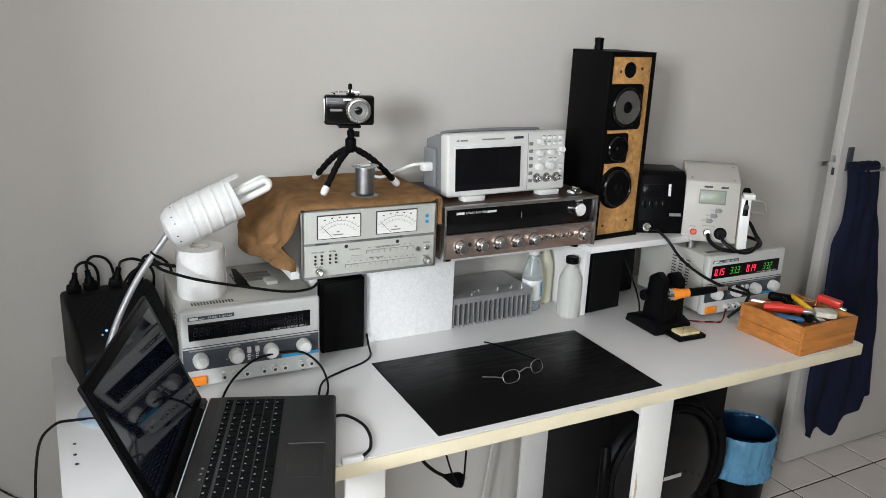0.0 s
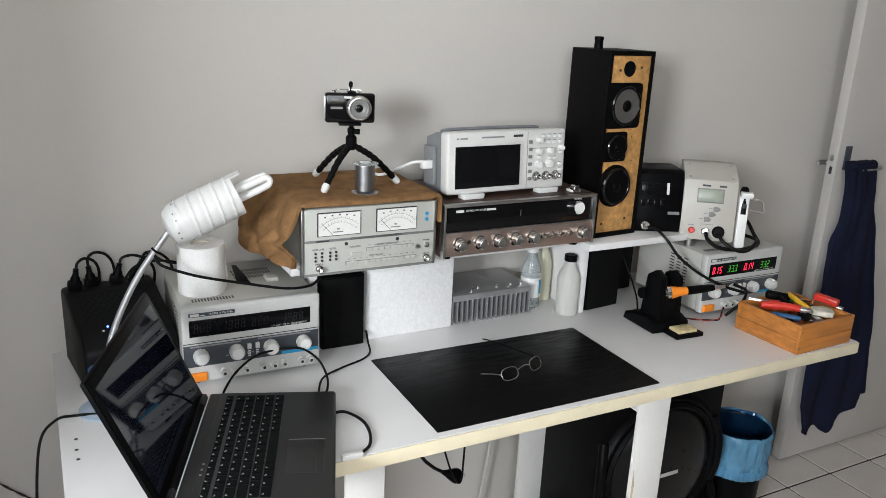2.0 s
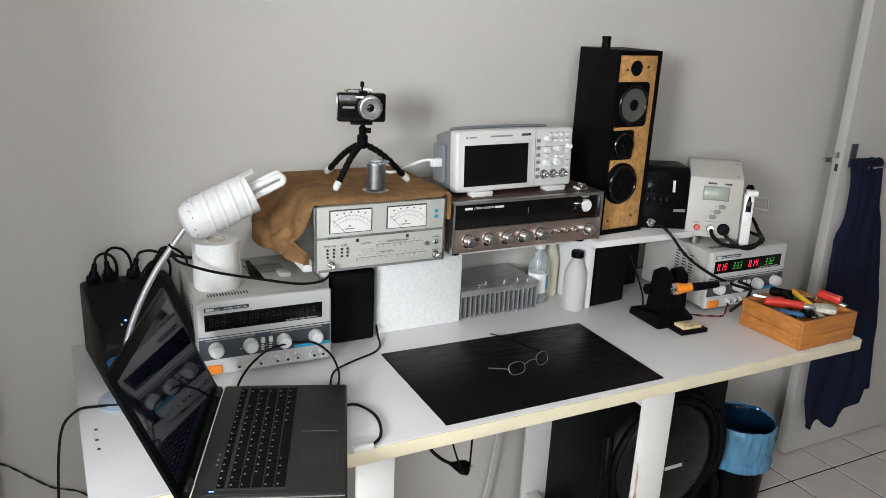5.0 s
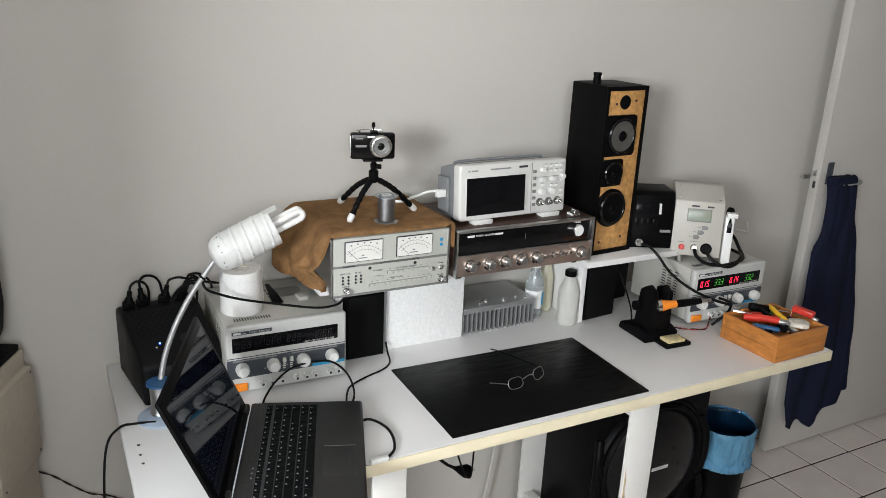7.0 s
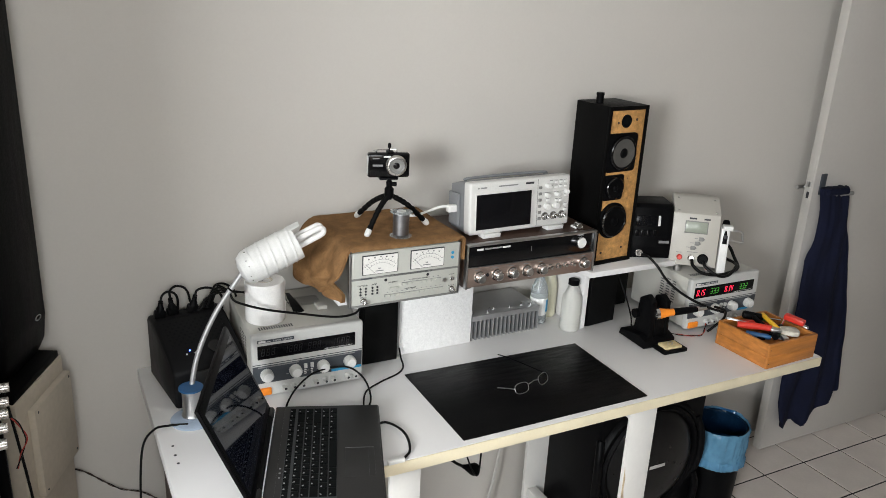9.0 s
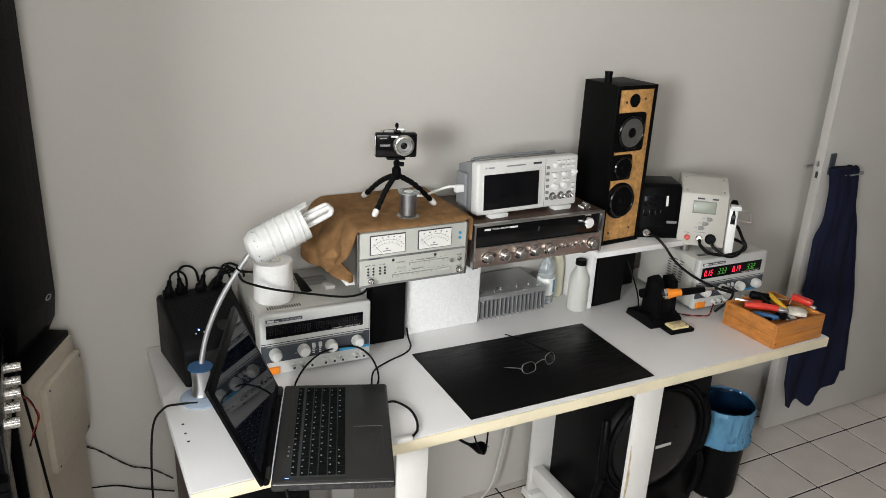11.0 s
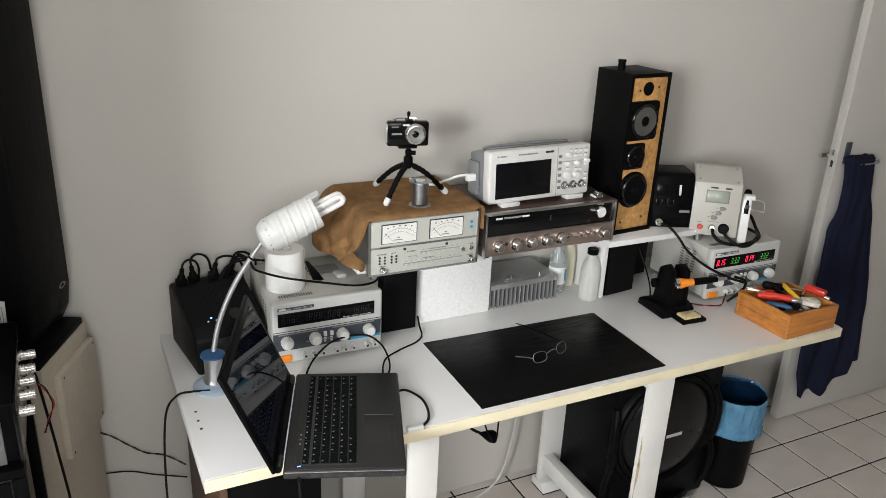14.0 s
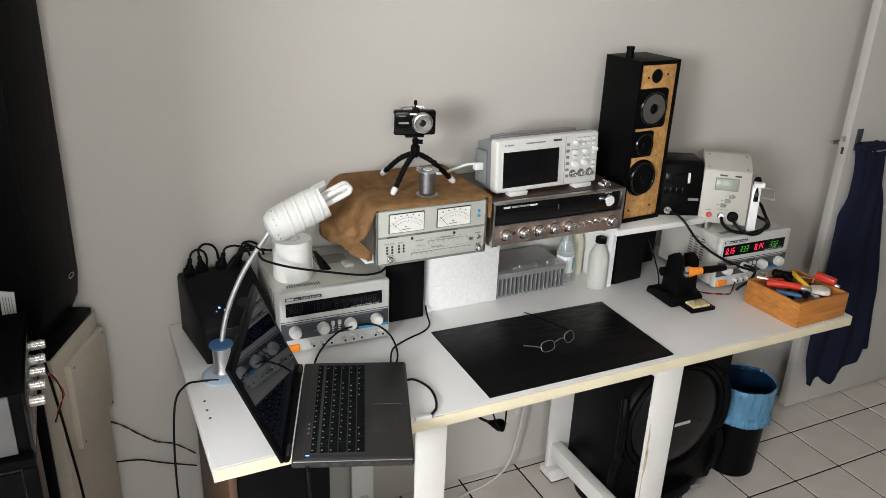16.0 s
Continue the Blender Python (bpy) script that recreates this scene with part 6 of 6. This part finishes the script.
def build_rack():
    d = thing("amplifier", "black amplifier with a row of chrome knobs", "amplifier", pose(-0.30, -0.005, 0.918))
    part("case", box(-0.32, 0.0, 0.006, 0.335, 0.008, 0.122, 0.002), BLACKP, d, "black metal case")
    part("side_plate", box(-0.32, -0.02, 0.0, 0.0055, 0.008, 0.122, 0.001), mat("grey_side_plate", (0.2, 0.2, 0.205), 0.45, 0.5, var=0.06), d, "grey metal side plate")
    part("front_panel", box(0.0002, 0.006, 0.0, 0.335, 0.004, 0.125, 0.001), BLACKG, d, "black front panel")
    k = None
    for y in (0.055, 0.11, 0.162, 0.21, 0.27):
        m = pose(0.006, y, 0.075, 0, 90, 0)
        if k is None:
            k = part("knob", ribbed_knob(0.0098, 0.025, 20, 0.93), LENSM, d, "ribbed chrome knob", m)
            part("skirt", cyl(0.009, 0.004, 20), BLACKP, k, "", pose(0, 0, -0.0005))
        else:
            again(k.children[0], pose(0, 0, -0.0005), again(k, m))
    part("paper_label", box(-0.075, -0.045, 0.24, 0.33, 0.1222, 0.1226), PRINTW, d, "white paper label")
    for x in (-0.3, -0.03):
        for y in (0.03, 0.3):
            part("foot", cyl(0.012, 0.0085, 14), RUBBER, d, "", pose(x, y, 0))
    r = thing("equipment_rack", "dark open rack holding an amplifier and circuit boards", "rack", pose(-0.30, -0.005, 0))
    part("shelf", box(-0.33, 0.004, -0.01, 0.34, 0.90, 0.918, 0.002), BLACKP, r)
    part("shelf", box(-0.33, 0.004, -0.01, 0.34, 0.55, 0.568, 0.002), BLACKP, r)
    part("shelf", box(-0.33, 0.004, -0.01, 0.34, 0.05, 0.068, 0.002), BLACKP, r)
    for x, y in ((-0.33, -0.012), (-0.33, 0.32), (-0.018, -0.012), (-0.018, 0.32)):
        part("post", box(x, x + 0.022, y, y + 0.022, 0.0, 0.899, 0.002), BLACKP, r)
    # dark sheets added at side and back to keep the rack's inside dark
    part("side_panel", box(-0.33, -0.02, -0.0165, -0.0125, 0.05, 0.899), BLACKP, r)
    part("back_panel", box(-0.335, -0.331, 0.0, 0.33, 0.05, 0.899), BLACKP, r)
    cb = thing("circuit_board", "dark green circuit board with small parts", "circuit board", pose(-0.30, -0.005, 0.568))
    part("board", box(-0.2, -0.03, 0.03, 0.24, 0.0, 0.004), mat("circuit_green", (0.012, 0.04, 0.03), 0.4, var=0.3, scale=40), cb)
    for i in range(10):
        part("component", cyl(0.008 + 0.003 * (i % 3), 0.05 + 0.012 * (i % 4), 12, 0.001), (BLACKP, STEELB, PANELD)[i % 3], cb, "", pose(-0.18 + 0.032 * (i % 5), 0.07 + 0.08 * (i // 5), 0.004))


build_rack()

# ---------- cables ----------
lay_cable("lamp_cable", [(0.196, 0.408, 1.075), (0.203, 0.402, 1.055), (0.226, 0.4, 1.041), (0.28, 0.4, 1.019), (0.365, 0.4, 0.995), (0.455, 0.4, 0.9725), (0.51, 0.41, 0.9685), (0.545, 0.45, 0.967)], 0.003, CABLEK, "black cable running from the lamp across the power supply")
for k in range(4):
    lay_cable("cable", [(0.15 + 0.012 * k, 0.585 + 0.006 * k, 0.962), (0.175 + 0.01 * k, 0.588 + 0.006 * k, 0.992 + 0.005 * k), (0.21, 0.592 + 0.007 * k, 1.0 + 0.004 * k), (0.25, 0.602 + 0.006 * k, 0.994 - 0.003 * k), (0.29, 0.616 + 0.004 * k, 0.978), (0.33, 0.638, 0.972 - 0.002 * k), (0.345, 0.65, 0.93)], 0.0026, CABLEK, "black cord bundled over the power supply's back edge")
lay_cable("test_lead", [(0.42, 0.352, 0.858), (0.37, 0.335, 0.858), (0.325, 0.315, 0.838), (0.296, 0.295, 0.81), (0.29, 0.27, 0.796), (0.305, 0.24, 0.80), (0.335, 0.215, 0.8185)], 0.0024, CABLEK, "thin black lead looping in front of the power supply")
lay_cable("test_lead", [(0.42, 0.352, 0.859), (0.47, 0.342, 0.855), (0.502, 0.325, 0.83), (0.51, 0.295, 0.803), (0.497, 0.258, 0.793), (0.478, 0.238, 0.7928), (0.478, 0.255, 0.7928), (0.505, 0.305, 0.798), (0.56, 0.345, 0.7928), (0.62, 0.37, 0.7928), (0.65, 0.40, 0.7928), (0.661, 0.44, 0.80), (0.664, 0.46, 0.82)], 0.0024, CABLEK, "thin black lead looping over the desk")
lay_cable("laptop_cable", [(0.468, 0.15, 0.80), (0.495, 0.148, 0.799), (0.515, 0.112, 0.796), (0.514, 0.07, 0.7945), (0.497, 0.025, 0.796), (0.474, 0.003, 0.7965)], 0.003, CABLEK, "black cable at the laptop's front edge")
single("cable_plug", box(0.434, 0.474, -0.004, 0.008, DT, DT + 0.011, 0.003), WHITEP, "pale plug at the desk edge", "plug")
lay_cable("cable", [(0.07, 0.315, 0.80), (0.03, 0.33, 0.797), (-0.005, 0.325, 0.796), (-0.035, 0.30, 0.76), (-0.05, 0.27, 0.6), (-0.045, 0.3, 0.35), (-0.03, 0.35, 0.1), (-0.03, 0.4, 0.004)], 0.0027, CABLEK, "black cord hanging from the desk edge")
twisted("wall_wire", [(-0.191, 0.63, 0.556), (-0.148, 0.648, 0.515), (-0.109, 0.65, 0.475), (-0.068, 0.65, 0.439), (-0.017, 0.65, 0.415), (0.033, 0.62, 0.39)], "thin dark twisted wire along the wall", other=CABLEG2)
lay_cable("wall_wire", [(-0.175, 0.64, 0.407), (-0.111, 0.65, 0.388), (-0.053, 0.65, 0.361), (0.034, 0.63, 0.34)], 0.0022, CABLEK, "black wire along the wall")
twisted("knob_wire", [(-0.285, 0.165, 0.992), (-0.262, 0.168, 0.972), (-0.25, 0.172, 0.942), (-0.247, 0.175, 0.92), (-0.258, 0.17, 0.895), (-0.268, 0.165, 0.868)], "dark red and black twisted wire hanging at the amplifier")
lay_cable("rack_cable", [(-0.285, 0.335, 0.95), (-0.275, 0.34, 0.85), (-0.262, 0.34, 0.7), (-0.25, 0.34, 0.5), (-0.255, 0.34, 0.2), (-0.26, 0.34, 0.005)], 0.003, CABLEK, "thick black cable hanging behind the rack")
lay_cable("iron_cable", [(1.461, 0.412, 1.02), (1.463, 0.385, 1.02), (1.472, 0.352, 1.0), (1.5, 0.325, 0.955), (1.545, 0.29, 0.915), (1.6, 0.25, 0.886), (1.65, 0.215, 0.872)], 0.004, CABLEK, "black cable from the controller to the soldering iron")
lay_cable("iron_cable", [(1.58, 0.202, 0.909), (1.61, 0.205, 0.897), (1.64, 0.212, 0.88), (1.66, 0.235, 0.84), (1.62, 0.25, 0.80)], 0.004, CABLEK, "black cable at the soldering iron's end")
lay_cable("station_cable", [(1.593, 0.334, 1.012), (1.587, 0.318, 0.998), (1.604, 0.294, 0.981), (1.655, 0.277, 0.974), (1.72, 0.284, 0.974), (1.775, 0.31, 0.974), (1.81, 0.36, 0.984), (1.818, 0.4, 1.012), (1.805, 0.43, 1.0), (1.79, 0.445, 0.973)], 0.0052, CABLEK, "thick black hose looped on the power supply")
lay_cable("station_cable", [(1.62, 0.313, 1.012), (1.62, 0.296, 0.995), (1.645, 0.268, 0.976), (1.69, 0.268, 0.972), (1.745, 0.292, 0.985), (1.785, 0.335, 0.978), (1.80, 0.39, 0.974)], 0.0048, CABLEK, "thick black hose looped on the power supply")
twisted("wire", [(1.50, 0.30, 0.794), (1.54, 0.27, 0.7925), (1.575, 0.252, 0.7925), (1.60, 0.25, 0.7935), (1.63, 0.27, 0.806), (1.645, 0.282, 0.815)], "thin red and black twisted wire on the desk", other=REDW)
lay_cable("speaker_wire", [(1.425, 0.50, 0.97), (1.43, 0.47, 0.93), (1.43, 0.42, 0.87), (1.42, 0.38, 0.83), (1.41, 0.36, 0.80)], 0.0025, CABLEK, "thin black wire hanging under the shelf")
lay_cable("hanging_cord", [(0.70, 0.35, 0.757), (0.725, 0.35, 0.62), (0.765, 0.35, 0.525), (0.80, 0.35, 0.482), (0.832, 0.35, 0.458)], 0.0045, CABLEK, "black mains cord hanging under the desk")


def build_hanging_plug():
    d = thing("mains_plug", "black two-pin mains plug hanging under the desk", "plug", pose(0.828, 0.35, 0.46, 0, 118, 0))
    part("plug_body", lathe([(0.005, 0), (0.008, 0.012), (0.012, 0.022), (0.019, 0.042), (0.019, 0.05), (0, 0.05)], 14), BLACKP, d)
    for x in (-0.009, 0.009):
        part("pin", cyl(0.0022, 0.02, 8), STEELB, d, "metal pin", pose(x, 0, 0.05))


build_hanging_plug()
lay_cable("hanging_cord", [(0.80, 0.34, 0.757), (0.81, 0.34, 0.60), (0.84, 0.335, 0.48), (0.868, 0.33, 0.43), (0.876, 0.33, 0.5), (0.885, 0.34, 0.757)], 0.0026, CABLEK, "thin twisted wire hanging under the desk")
lay_cable("white_cord", [(1.18, 0.6, 0.757), (1.155, 0.62, 0.5), (1.133, 0.62, 0.28), (1.1, 0.615, 0.1), (1.055, 0.605, 0.03), (0.98, 0.59, 0.006), (0.9, 0.575, 0.005), (0.8, 0.55, 0.005), (0.6, 0.5, 0.005)], 0.0045, CABLEG, "pale grey cord running down the wall to the floor")
lay_cable("cable", [(0.17, -0.07, 0.80), (0.168, -0.085, 0.78), (0.172, -0.085, 0.70), (0.2, -0.05, 0.45), (0.26, 0.1, 0.1), (0.3, 0.2, 0.006)], 0.0035, CABLEK, "black cord hanging from the laptop")
lay_cable("cable", [(0.40, 0.30, 0.757), (0.38, 0.32, 0.66), (0.34, 0.34, 0.60), (0.26, 0.35, 0.58)], 0.0035, CABLEK, "black cord hanging under the desk")

# ---------- floor tiles ----------
P = 0.2245
tile_mesh = mesh_of("tile", box(-0.1085, 0.1085, -0.1085, 0.1085, -0.0045, 0.0, 0.0015, 1), TILE)
rest = bmesh.new()
for i in range(-28, 8):
    for j in range(-15, 3):
        cx, cy = 2.255 + (i + 0.5) * P, 0.404 + (j - 0.5) * P
        x0, x1, y0, y1 = max(cx - 0.1085, XL), min(cx + 0.1085, XR), max(cy - 0.1085, YB), min(cy + 0.1085, WY)
        if x1 - x0 < 0.01 or y1 - y0 < 0.01:
            continue
        whole = x1 - x0 > 0.2165 and y1 - y0 > 0.2165
        if cx > -0.1 and cy > -2.6 and whole:
            o = new("tile", tile_mesh)
            o.parent, o.location = ground, (cx, cy, 0)
        elif cx > -0.1 and cy > 0:
            o = new("tile", mesh_of("tile", box(x0, x1, y0, y1, -0.0045, 0.0, 0.0015, 1), TILE))
            o.parent = ground
        else:
            box(x0, x1, y0, y1, -0.0045, 0.0, 0.0015, 1, dst=rest)
o = part("far_tiles", rest, TILE, ground)
tagged(o, kind="stuff")
